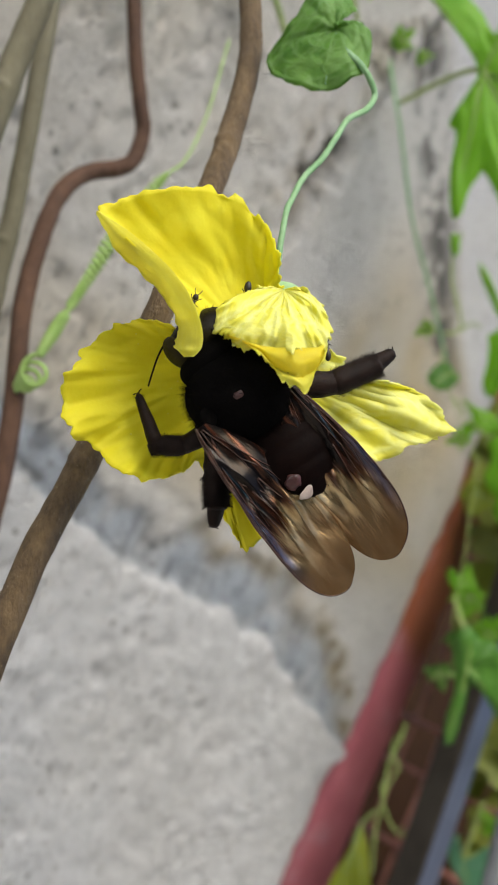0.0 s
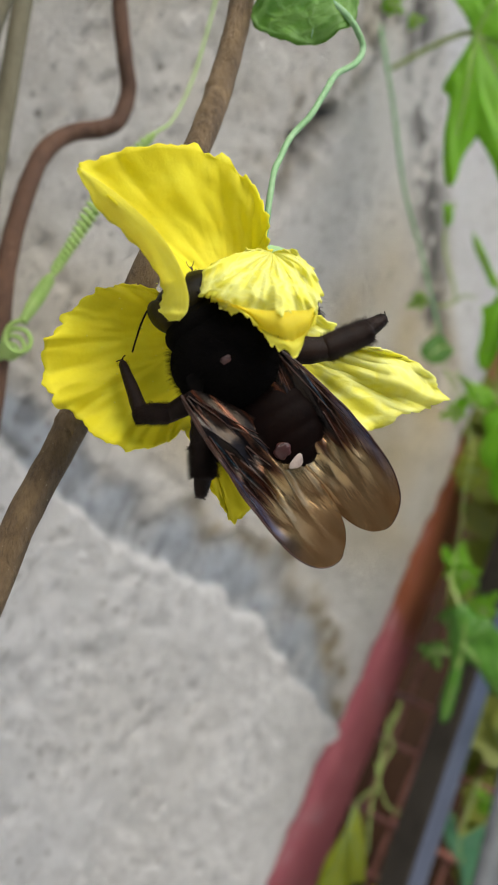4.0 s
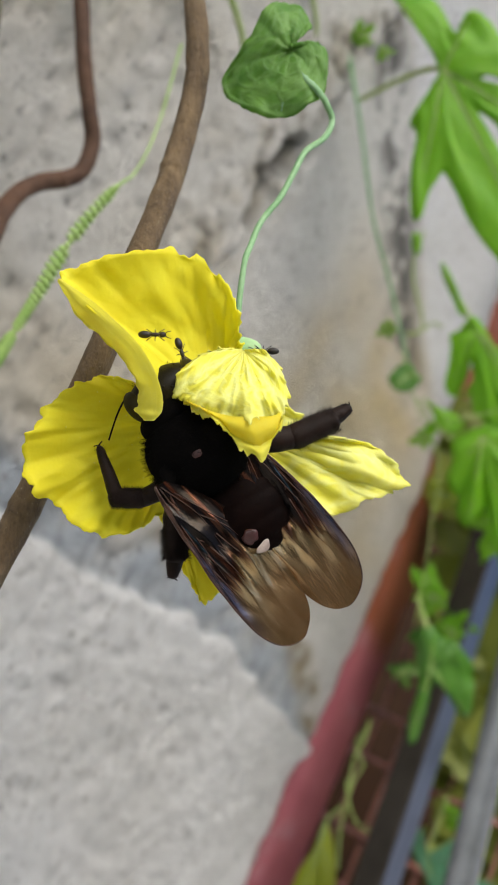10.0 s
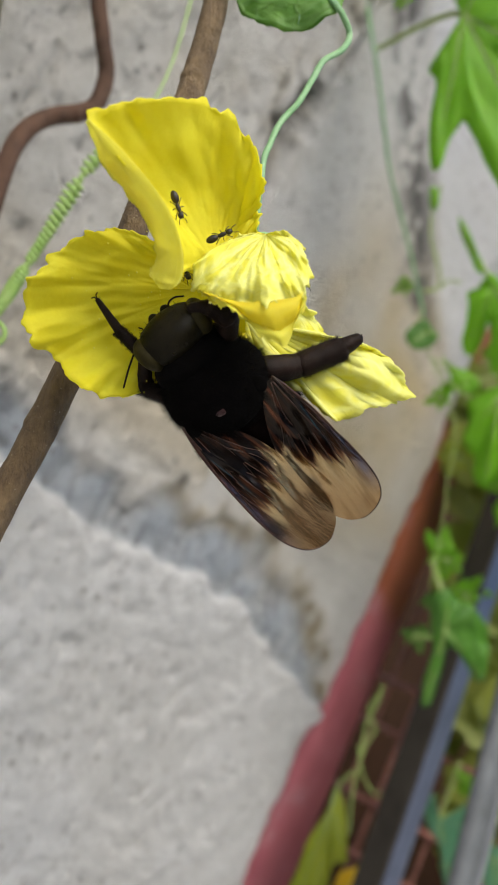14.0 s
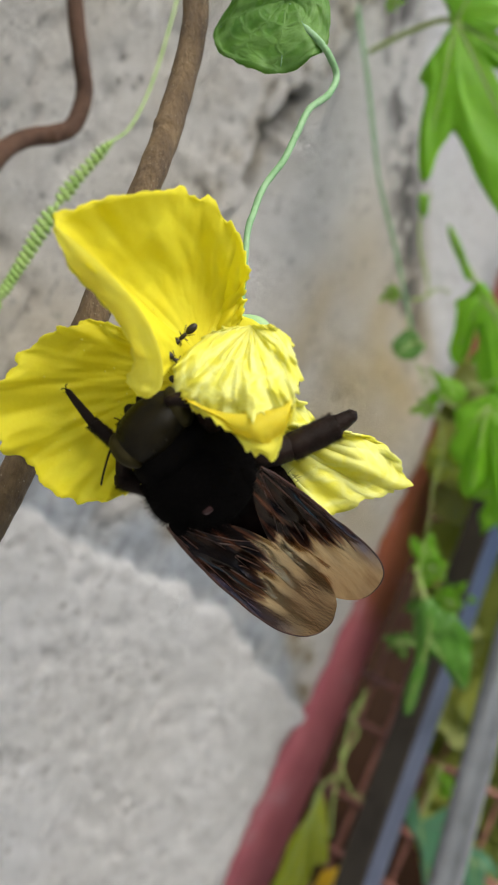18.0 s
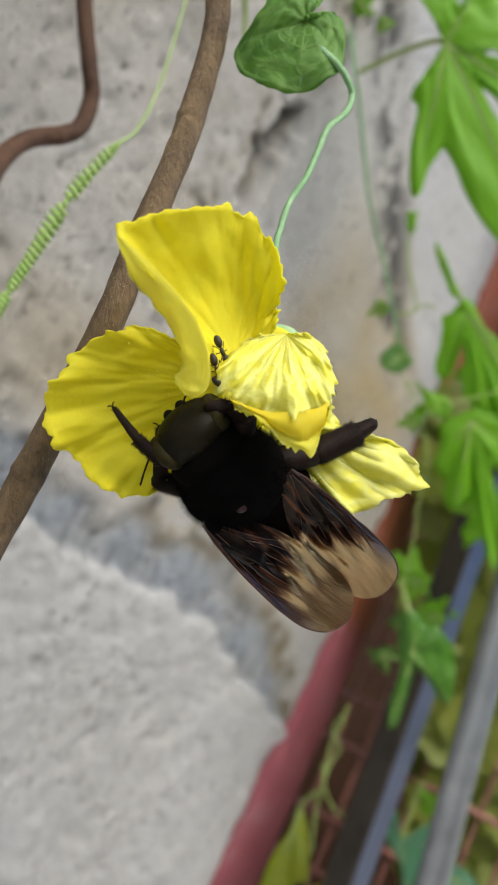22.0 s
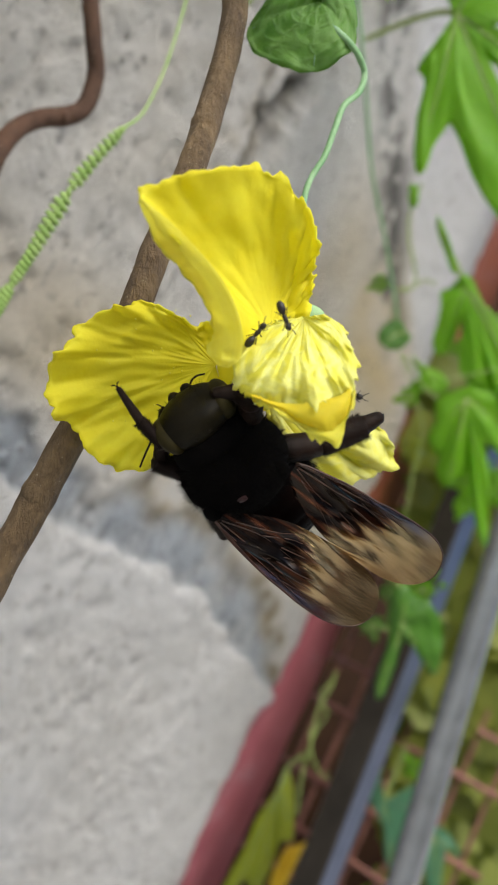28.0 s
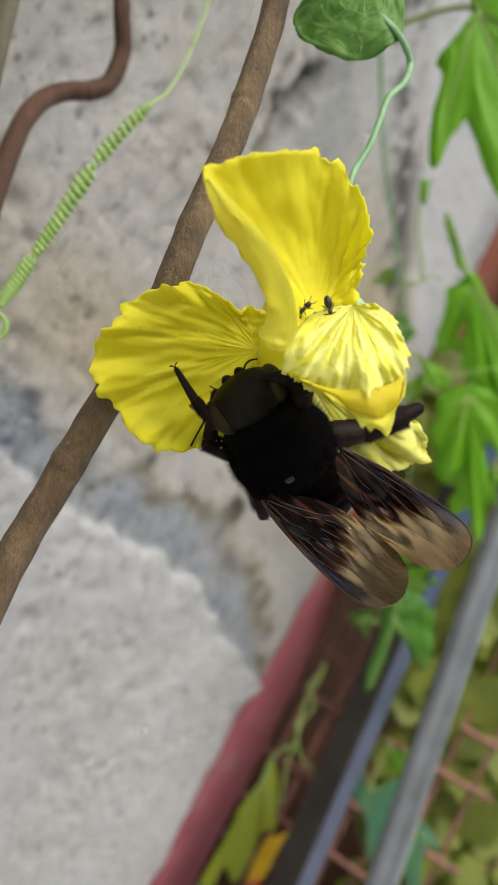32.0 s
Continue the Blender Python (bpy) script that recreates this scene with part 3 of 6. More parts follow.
def build_wall():
    """Old rendered wall: a proud rough slab below, a cement seam, layers of plaster above, all flaking."""
    xs = np.concatenate([np.linspace(-2.2, -0.17, 12)[:-1], np.arange(-0.17, 0.1431, 0.0011)])
    xs[-1] = 0.1432
    zs = np.concatenate([np.linspace(0.0, 0.86, 10)[:-1], np.arange(0.86, 1.32, 0.0011), np.linspace(1.32, 2.6, 10)])
    X, Z = np.meshgrid(xs, zs, indexing="ij")
    fine = step(-0.19, -0.15, X) * step(0.84, 0.88, Z) * (1 - step(1.30, 1.34, Z))
    n1 = value_noise(X, Z, 22, 1)
    n2 = value_noise(X, Z, 70, 2)
    n3 = value_noise(X, Z, 210, 3)
    n4 = value_noise(X, Z, 480, 4)
    seam = 1.0465 - 0.06 * X - 0.22 * np.clip(X - 0.06, 0, 1) + 0.004 * n1 + 0.003 * n2 + 0.0015 * n3
    slab = 1 - step(-0.0012, 0.0012, Z - seam)
    upper = Z - seam - (0.013 + 0.10 * np.clip(X + 0.04, 0, 0.13) - 0.5 * np.clip(X - 0.10, 0, 1) + 0.004 * n2)
    cement = (1 - slab) * (1 - step(-0.004, 0.004, upper))
    # flaking edge of the upper plaster, from the top down to the left
    flake = (X + 0.030) - 0.25 * np.clip(Z - 1.18, 0, 1) + 0.004 * n1 + 0.004 * n2 + 0.002 * n3
    old = step(-0.0015, 0.0015, -flake) * step(1.10, 1.165, Z)
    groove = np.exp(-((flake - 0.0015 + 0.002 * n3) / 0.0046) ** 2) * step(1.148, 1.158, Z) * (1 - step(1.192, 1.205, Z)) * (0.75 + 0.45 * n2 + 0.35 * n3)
    smooth = step(0.0, 0.01, flake) * step(1.06, 1.075, Z + 0.3 * X)
    pits = np.clip(value_noise(X * 1.7, Z, 240, 7) - 0.36, 0, 1) * 2.4 + np.clip(value_noise(X * 1.5, Z, 130, 8) - 0.50, 0, 1) * 2.4
    h = 0.0013 * slab + 0.0022 * old - 0.0110 * np.clip(groove, 0, 1) + 0.0010 * n1
    h += (0.0006 * n2 + 0.0004 * n3 + 0.0002 * n4) * (1 - 0.55 * smooth) - 0.0008 * pits * (1 - 0.5 * smooth)
    h -= 0.0018 * cement
    h += 0.001 * n2 * cement
    lip = step(1.014, 1.019, Z + 0.002 * n2) * step(0.10, 0.143, X)
    push = lip * (0.009 + 0.0005 * n2 + 0.0004 * n1) + 0.0008 * n3 * step(0.13, 0.143, X)
    push *= 1 - step(1.20, 1.32, Z)
    XX = X + push
    line = (X - 0.030) * 0.60 + (Z - 1.227) * 0.80
    mould_shade = np.exp(-(line / 0.012) ** 2) * step(1.155, 1.185, Z) * np.clip(0.55 + 1.3 * n2 + 1.2 * n3 + 0.6 * n4, 0, 1)
    # groove and pits: shade in these recesses is painted into the same mask
    mould_shade = np.maximum(mould_shade, 1.0 * np.clip(groove, 0, 1))
    mould_shade = np.maximum(mould_shade, 1.0 * np.clip(n2 * 1.6 + 0.8 * n3 - 0.22, 0, 1) * np.exp(-((upper - 0.002) / 0.006) ** 2) * (X < 0.09))
    mould_shade = np.maximum(mould_shade, 0.12 * np.clip(pits - 0.25, 0, 1) * (1 - 0.6 * smooth) * fine)
    tan_ = np.exp(-(((X - 0.084 + 0.012 * n1) / 0.060) ** 4 + ((Z - 1.140 + 0.10 * (X - 0.078) + 0.010 * n1) / 0.050) ** 4)) * (0.7 + 0.4 * n2)
    tan_ = np.maximum(tan_, np.clip(0.55 + 0.5 * n3 + 0.3 * n2, 0, 1) * np.exp(-((upper + 0.002 * n2) / 0.0050) ** 2) * step(-0.03, 0.01, X))
    tan_ = np.maximum(tan_, 0.6 * np.clip(n1 + 0.2, 0, 1) * step(1.064, 1.08, Z) * (1 - step(1.09, 1.12, Z)) * (X < 0.01))
    tan_ = np.maximum(tan_, old * (0.08 + 0.2 * n1 + 0.12 * n2))
    crumbs = np.exp(-((flake + 0.006) / 0.011) ** 2) * step(1.12, 1.15, Z) * np.clip(0.10 + 0.9 * n3 + 0.6 * n4 + 0.5 * n2, 0, 1)
    mould_shade = np.maximum(mould_shade, 0.9 * crumbs)
    tan_ = np.maximum(tan_, 0.7 * np.exp(-((flake + 0.004) / 0.014) ** 2) * step(1.12, 1.15, Z) * np.clip(0.35 + 0.6 * n2 + 0.5 * n3, 0, 1))
    h -= 0.0012 * crumbs
    dirt = np.exp(-((upper - 0.001) / 0.0035) ** 2) * np.clip(0.45 + 0.9 * n2 + 0.7 * n3, 0, 1) * step(-0.01, 0.03, X)
    mould_shade = np.maximum(mould_shade, 0.55 * dirt)
    # brush strokes in the cement, and dark specks along the slab's edge
    strokes = cement * np.clip(value_noise(X * 4 + 0.8 * Z, Z * 0.6, 130, 11) - 0.12, 0, 1)
    mould_shade = np.maximum(mould_shade, 0.55 * strokes)
    h -= 0.0007 * strokes
    mould_shade = np.maximum(mould_shade, 0.75 * np.exp(-((Z - seam - 0.001) / 0.0024) ** 2) * np.clip(1.3 * n3 + 0.9 * n2 - 0.12, 0, 1))
    tan_ = np.maximum(tan_, 0.9 * dirt)
    blue = np.maximum(cement * (0.9 + 0.35 * n2 + 0.2 * n3), 0.20 * step(0.0, 0.006, flake) * (1 - step(0.035, 0.055, flake + 0.006 * n1)) * step(1.13, 1.16, Z))
    pale = np.maximum(slab * (0.6 + 0.4 * n1), step(0.012, 0.022, line) * step(1.16, 1.19, Z))
    Y = -h * fine
    nx, nz = X.shape
    verts = np.stack([XX, Y, Z], -1).reshape(-1, 3)
    idx = np.arange(nx * nz).reshape(nx, nz)
    faces = np.stack([idx[:-1, :-1], idx[1:, :-1], idx[1:, 1:], idx[:-1, 1:]], -1).reshape(-1, 4).tolist()
    rim = np.concatenate([idx[:, 0], idx[-1, 1:], idx[-2::-1, -1], idx[0, -2:0:-1]])
    back = verts[rim].copy()
    back[:, 1] = 0.14
    first = len(verts)
    k = len(rim)
    for i in range(k):
        j = (i + 1) % k
        faces.append([int(rim[j]), int(rim[i]), first + i, first + j])
    faces.append([first + i for i in range(k)])
    me = bpy.data.meshes.new("wall")
    me.from_pydata(np.concatenate([verts, back]).tolist(), [], faces)
    for name, arr in (("cement", blue), ("tan", tan_), ("mould_shade", mould_shade), ("pale", pale)):
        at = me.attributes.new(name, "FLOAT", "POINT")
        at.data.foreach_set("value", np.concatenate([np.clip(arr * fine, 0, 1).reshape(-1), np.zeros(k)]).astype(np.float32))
    me.polygons.foreach_set("use_smooth", [True] * len(me.polygons))
    me.materials.append(CONCRETE)
    me.update()
    return tagged(new("wall_north", me), "weathered grey concrete wall with flaking pitted plaster", "wall", kind="structure")


build_wall()

# out-of-view ground, its pale colour chosen as a reflector for the wings
bm = bmesh.new()
bmesh.ops.create_grid(bm, x_segments=40, y_segments=40, size=60)
solo("ground", bm, SOIL, Matrix.Identity(4), "unseen ground, made pale to brighten the wings", "ground", kind="structure")


# unseen wall behind the camera, added to darken what the wings reflect
bm = bmesh.new()
box(bm, (-9, -3.2, 0), (2.6, -3.0, 2.8), 0.01)
solo("unseen_wall_south", bm, UNSEEN_WALL, Matrix.Identity(4), "unseen dark wall added to dim the wings' reflections", "wall", kind="structure")


def build_post():
    """The red angle-iron post that edges the wall."""
    post = thing("gate_post", Matrix.Translation((0.1437, 0.0030, 0)), "dull oxide-red painted angle-iron post beside the wall", "post")
    bm = bmesh.new()
    box(bm, (-0.004, 0, 0), (0.0548, 0.005, 2.2), 0.0012)
    part("front_flange", bm, RED, post)
    bm = bmesh.new()
    box(bm, (0.0493, 0.0052, 0), (0.0548, 0.038, 2.2), 0.0012)
    part("side_flange", bm, RED, post)


build_post()


def build_pipe(name, foot, lean, radius, mat_, label):
    pipe = thing(name, Matrix.Translation((foot[0] - lean[0], foot[1] - lean[1], 0)), label, "pipe")
    bm = bmesh.new()
    path = [Vector((lean[0] * k, lean[1] * k, k)) for k in np.linspace(0, 2.1, 40)]
    tube(bm, path, radius, 28)
    part("pipe_wall", bm, mat_, pipe)
    bm = bmesh.new()
    top = path[-1]
    tube(bm, [top, top + Vector((0, 0, 0.012))], radius * 1.15, 28)
    part("end_cap", bm, mat_, pipe)


def build_square_tube(foot, lean, side):
    """A square steel tube with rounded corners."""
    tube_ = thing("square_steel_tube", Matrix.Translation((foot[0] - lean[0], foot[1] - lean[1], 0)), "upright square steel tube, shaded face painted dark, the rest blue-grey", "pipe")
    for nm, lo, hi, wide in (("tube_wall", 0.0, 2.1, side), ("end_cap", 2.1, 2.108, side * 1.03)):
        bm = bmesh.new()
        rings = []
        for z in (lo, hi):
            ring = []
            for cx, cy, a0 in ((1, 1, 0), (-1, 1, 90), (-1, -1, 180), (1, -1, 270)):
                for k in range(4):
                    a = radians(a0 + 30 * k)
                    r = wide * 0.13
                    corner = Vector((cx * (wide / 2 - r) + r * math.cos(a), cy * (wide / 2 - r) + r * math.sin(a), 0))
                    corner.rotate(Matrix.Rotation(radians(-15), 3, "Z"))
                    ring.append(bm.verts.new(corner + Vector((lean[0] * z, lean[1] * z, z))))
            rings.append(ring)
        for k in range(16):
            bm.faces.new((rings[0][k], rings[0][(k + 1) % 16], rings[1][(k + 1) % 16], rings[1][k]))
        bm.faces.new(rings[0][::-1])
        bm.faces.new(rings[1])
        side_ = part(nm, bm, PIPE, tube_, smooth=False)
        # the shaded left face is painted dark with its own material
        side_.data.materials.append(PIPE_SHADED)
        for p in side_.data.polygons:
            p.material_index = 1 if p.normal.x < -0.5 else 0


build_square_tube((0.1395, -0.0518), (-0.0117, 0.0533), 0.0128)
build_pipe("galvanised_pipe", (0.1372, -0.082), (-0.04, 0.12), 0.0057, GALV, "slightly leaning galvanised steel pipe, dull silver")


def build_gate():
    """A red welded-mesh gate leaf, swung open at right angles to the wall, backed by a brown sheet."""
    gate = thing("mesh_gate", Matrix.Translation((0.222, 0, 0.55)), "open gate of rusty red welded wire mesh with brown sheet", "gate")
    bm = bmesh.new()
    tube(bm, [Vector((0, 0, 0)), Vector((0, 0, 1))], 0.0011, 8)
    upright = finish(bm, MESH_RED)
    for k in range(8):
        ob = new("upright_wire", upright)
        ob.parent, ob.location = gate, (0.0, 0.02 - 0.0150 * k, 0)
    bm = bmesh.new()
    tube(bm, [Vector((-0.002, 0.03, 0)), Vector((-0.002, -0.095, 0))], 0.0015, 8)
    cross = finish(bm, MESH_RED)
    for z in [1.044, 1.022, 0.988, 0.964, 0.943] + [0.915 - 0.0247 * k for k in range(12)]:
        ob = new("cross_wire", cross)
        ob.parent, ob.location = gate, (0, 0, z - 0.55)
    bm = bmesh.new()
    box(bm, (0.13, -0.12, -0.55), (0.133, 0.40, 0.9), 0.0005)
    tagged(part("backing_sheet", bm, BROWN, gate), "dark brown painted metal sheet")


build_gate()


# ---- the climbing plant: stems, tendril, leaves ----
def build_stem(name, pts, radius, mat_, label, wobble=0.12, knots=(), flecks=0, to_ground=False):
    """A vine stem: its bark, the swollen nodes and the pale flecks on it."""
    pts = list(pts)
    if to_ground:
        a, b = Vector(pts[-1]), Vector(pts[-1]) - Vector(pts[-2])
        down = Vector((-0.436, -0.207, -0.876))
        end = a + b.normalized() * 60 + down * 60
        left = ((NEAR @ near(end)).z) * 1000
        pts += [tuple(a + b.normalized() * 40 + down * 15), tuple(end), tuple(end + down * (left * 0.5)), tuple(end + down * (left + 5))]
    path = spline([near(p) for p in pts], 10)
    origin = path[-1].copy()
    n = len(path) - 1

    def thickness(t):
        r = radius[0] * (1 - t) + radius[1] * t
        for at_, size, width in knots:
            r *= 1 + size * math.exp(-((t - at_) / width) ** 2)
        return r

    stem = thing(name, NEAR @ Matrix.Translation(origin), label, "vine")
    bm = bmesh.new()
    tube(bm, [p - origin for p in path], thickness, 18, True, wobble, radius[0] * 9000)
    part("bark", bm, mat_, stem)
    rng = random.Random(int(radius[0] * 1e6))
    for at_, size, width in knots:
        bm = bmesh.new()
        i = int(at_ * n)
        d = (path[i + 1] - path[i - 1]).normalized()
        c = path[i] - origin + d.orthogonal().normalized() * 0.0002
        blob(bm, c, (thickness(at_) * 1.02,) * 3, None, 16, 12, lambda q: 1 + 0.06 * noise.noise(q * 3))
        part("node", bm, mat_, stem, "swollen bark node")
    if flecks:
        bm = bmesh.new()
        for _ in range(flecks):
            i = rng.randrange(2, min(n - 2, 118))
            d = (path[i + 1] - path[i - 1]).normalized()
            side = d.orthogonal().normalized()
            side.rotate(Matrix.Rotation(rng.uniform(0, 6.28), 3, d))
            blob(bm, path[i].lerp(path[i + 1], rng.random()) - origin + side * thickness(i / n) * 0.99, (0.00005 + 0.00007 * rng.random(),) * 3, None, 6, 4)
        tagged(part("lichen", bm, FLECK, stem), "pale lichen speckles on the bark", kind="stuff")
    return stem


build_stem("woody_vine", [(-0.8, 136.2, 79.4), (0.5, 132.5, 65.8), (0.6, 131.0, 55.4), (-2.0, 128.4, 44.2), (-4.6, 123.9, 35.2), (-8.8, 117.8, 24.0), (-11.5, 114.9, 15.9), (-17.7, 113.9, 3.4), (-21.8, 113.5, -4.7), (-26.7, 110.9, -14.3), (-31.6, 107.8, -27.0), (-37.2, 104.7, -40.8)],
           (0.0016, 0.0022), BARK, "woody brown vine stem, smooth with pale flecks", 0.10, ((0.52, 0.05, 0.02), (0.22, 0.04, 0.02)), 420, True)
build_stem("thin_woody_vine", [(-23.9, 183.0, 104.7), (-23.1, 185.7, 92.1), (-22.8, 186.3, 79.4), (-22.1, 187.6, 69.6), (-21.9, 189.0, 63.7), (-24.6, 187.5, 57.0), (-32.6, 183.7, 54.1), (-36.9, 178.2, 48.7), (-39.6, 172.2, 38.5), (-42.2, 167.6, 24.0), (-43.2, 163.5, 4.5), (-47.7, 159.7, -19.8)],
           (0.0015, 0.0021), BARK_DARK, "thin dark reddish-brown vine stem with a sharp bend", 0.08, ((0.36, 0.03, 0.02),), 320, True)
build_stem("grey_woody_vine", [(-32.4, 150, 85.9), (-33.8, 150, 74.5), (-38.1, 150, 64), (-41.4, 150, 55.5), (-45.7, 150, 43.1), (-52, 150, 20)],
           (0.0022, 0.0026), BARK_GREEN, "weathered olive-grey woody vine stem", 0.08, ((0.3, 0.08, 0.03),), 0, True)
build_stem("green_woody_vine", [(-34.6, 165, 92.3), (-36.1, 165, 77.7), (-39.8, 165, 57.9), (-42.9, 165, 42.2), (-45.5, 165, 31.8), (-50.2, 165, 14)],
           (0.0017, 0.0021), BARK_GREEN, "slender greenish vine stem beside the others", 0.06, ((0.4, 0.08, 0.03),), 0, True)


def build_tendril():
    """A tendril: a straight thread that winds into tight coils and ends in a loose curl."""
    line = spline([near(p) for p in ((-3.6, 196.9, 86.8), (-8.3, 190.1, 68.1), (-12.6, 184.2, 56.8), (-16.9, 179.6, 51.7), (-24.0, 173.2, 41.3), (-30.1, 166.4, 28.7), (-34.5, 162.3, 20.2), (-37.6, 160.5, 14.6))], 140)
    n = len(line)
    path = []
    for i, p in enumerate(line):
        u = i / (n - 1)
        amount = min(1, max(0, (u - 0.40) / 0.05)) * (1 - 0.9 * math.exp(-((u - 0.585) / 0.014) ** 2)) * (1 - 0.8 * math.exp(-((u - 0.80) / 0.012) ** 2))
        turn = 2 * math.pi * (66 * u + 1.2 * math.sin(9 * u))
        size = 0.00100 + 0.0002 * math.sin(23 * u) - 0.0010 * max(0, u - 0.62)
        path.append(p + Vector((math.cos(turn) * 0.83, math.sin(turn), -math.cos(turn) * 0.55)) * size * amount)
    end = path[-1].copy()
    for k in range(1, 70):
        a = k / 69
        turn = 2 * math.pi * 3.4 * a
        r = 0.0026 * (1 - 0.5 * a)
        path.append(end + Vector((-0.0030 * a - r * math.sin(turn), 0.0015 * a, -0.0042 * a + r * (math.cos(turn) - 1))))
    origin = path[0].copy()
    tendril = thing("tendril", NEAR @ Matrix.Translation(origin), "pale green tendril wound into tight coils", "tendril")
    cut_ = int(n * 0.40)
    for nm, seg in (("thread", path[:cut_ + 1]), ("coil", path[cut_:])):
        bm = bmesh.new()
        tube(bm, [p - origin for p in seg], 0.00026 if nm == "thread" else 0.00043, 7)
        part(nm, bm, TENDRIL, tendril)


build_tendril()


def leaf_thing(name, joint, rim, mat_, label, stalk=None, cup=0.002, ruffle=0.002, teeth=0.0, seed=0, thick=0.00025, ribs=()):
    """A leaf with its blade, the raised ribs to some of its rim points and, if it shows, its stalk."""
    o = near(joint)
    leaf = thing(name, NEAR @ Matrix.Translation(o), label, "leaf")
    pts = [near(p) - o for p in rim]
    part("blade", fan((0, 0, 0), pts + [pts[0]], 14, 5, cup, ruffle, teeth=teeth, seed=seed, closed=True, thick=thick), mat_, leaf)
    for k in ribs:
        bm = bmesh.new()
        tip = pts[k]
        line = [tip * s + Vector((0, -1, 0)) * (cup * math.sin(math.pi * s ** 0.9) + 0.0001) for s in (0, 0.12, 0.3, 0.5, 0.7, 0.9)]
        tube(bm, spline(line, 4), lambda t: 0.00045 * (1 - 0.75 * t), 6)
        part("rib", bm, SHOOT, leaf, "pale leaf rib")
    if stalk:
        bm = bmesh.new()
        tube(bm, spline([near(p) - o for p in stalk], 8), 0.0008, 8)
        part("leaf_stalk", bm, SHOOT, leaf)
    return leaf


leaf_thing("lobed_leaf", (70.5, 266.5, 107.8), [(69.3, 266.6, 107.0), (68.7, 266.4, 102.4), (63.5, 267.0, 97.9), (61.3, 267.5, 93.4), (62.6, 267.0, 88.9), (61.1, 267.8, 79.7), (60.7, 268.2, 69.3), (61.5, 268.0, 64.0), (63.6, 267.4, 65.3), (65.8, 266.6, 71.8), (68.4, 266.0, 75.6), (70.3, 265.8, 77.8), (72.9, 265.5, 73.3), (76.5, 265.0, 65.3), (81.7, 264.4, 56.2), (88.0, 264.0, 49.4), (94.2, 263.6, 45.5),
            (100.5, 263.0, 41.5), (98.8, 263.4, 52.1), (95.1, 263.8, 61.3), (92.0, 264.2, 70.6), (88.7, 264.6, 79.7), (84.1, 265.2, 88.8), (80.2, 265.8, 95.5), (85.2, 265.0, 92.3), (92.7, 264.2, 84.5), (102.7, 263.0, 78.0), (108.7, 262.4, 80.6), (103.4, 262.8, 90.8), (97.0, 263.6, 97.5), (89.7, 264.4, 100.8), (83.6, 265.2, 101.4), (81.4, 265.6, 104.2),
            (83.5, 265.2, 105.7), (90.8, 264.4, 103.5), (99.2, 263.6, 103.3), (96.5, 263.8, 110.1), (91.5, 264.4, 114.4), (86.0, 265.0, 118.1), (82.9, 265.4, 121.9), (79.2, 265.8, 124.0), (76.3, 266.2, 122.5), (74.9, 266.4, 117.7), (72.4, 266.8, 121.1), (70.4, 267.2, 125.7), (65.9, 268.0, 131.1), (59.9, 269.0, 135.2), (52.8, 270.0, 137.0), (55.3, 269.4, 131.6), (58.4, 268.8, 127.9), (62.7, 268.0, 121.9), (66.7, 267.2, 116.5), (68.4, 266.8, 109.8)],
           LEAF, "large bright green deeply lobed gourd leaf", [(70.5, 266.4, 107.8), (67.0, 271.0, 109.6), (60.8, 283.0, 110.8), (50.6, 293.4, 108.5)], 0.0015, 0.0035, 0.0008, 3, ribs=(7, 17, 27, 40, 47))

leaf_thing("round_leaf", (66.2, 297.1, 20.0), [(64.4, 297.8, 24.2), (61.5, 296.6, 22.0), (59.2, 295.4, 19.3), (60.3, 294.9, 15.8), (64.1, 294.4, 14.2), (67.5, 294.4, 15.5), (70.0, 295.6, 18.7), (68.5, 297.0, 20.8), (66.7, 297.6, 23.9)],
           LEAF_DARK, "small round dark green leaf on a hanging shoot", None, 0.001, 0.0008, 0.0, 5, ribs=(3, 6))

build_stem("hanging_shoot", [(46.6, 294.4, 126.1), (48.4, 293.4, 113.7), (50.7, 293.2, 98.0), (52.4, 293.4, 83.5), (54.5, 293.8, 68.9), (59.7, 294.4, 49.1), (63.2, 295.0, 34.0), (65.4, 295.6, 24.6)],
           (0.00065, 0.0005), STALK, "thin pale green hanging shoot", 0.03)

leaf_thing("gourd_leaf", (92.1, 311.0, 35.7), [(90.8, 310.5, 40.5), (94.2, 311.9, 39.1), (98.4, 311.6, 31.1), (105.5, 313.8, 25.4), (108.5, 310.4, 18.6), (114.3, 311.2, 8.9), (117.7, 310.9, -2.9), (116.9, 313.0, -15.0), (110.8, 310.6, -12.8), (105.4, 313.6, -3.3), (98.8, 309.6, 2.8), (94.6, 312.3, 4.5), (91.8, 313.6, 9.4), (92.4, 313.2, 18.2), (90.5, 310.4, 25.0), (88.3, 309.5, 18.1), (86.6, 313.4, 13.2), (83.2, 314.3, 13.7), (82.3, 313.0, 18.0), (83.5, 311.0, 25.8), (84.3, 313.3, 33.7), (87.3, 312.9, 36.1)],
           LEAF, "big bright green gourd leaf hanging over the red post", [(92.1, 311.0, 35.7), (90.5, 313, 41), (88.5, 315, 46)], 0.001, 0.0022, 0.0010, 11, ribs=(4, 6, 17))
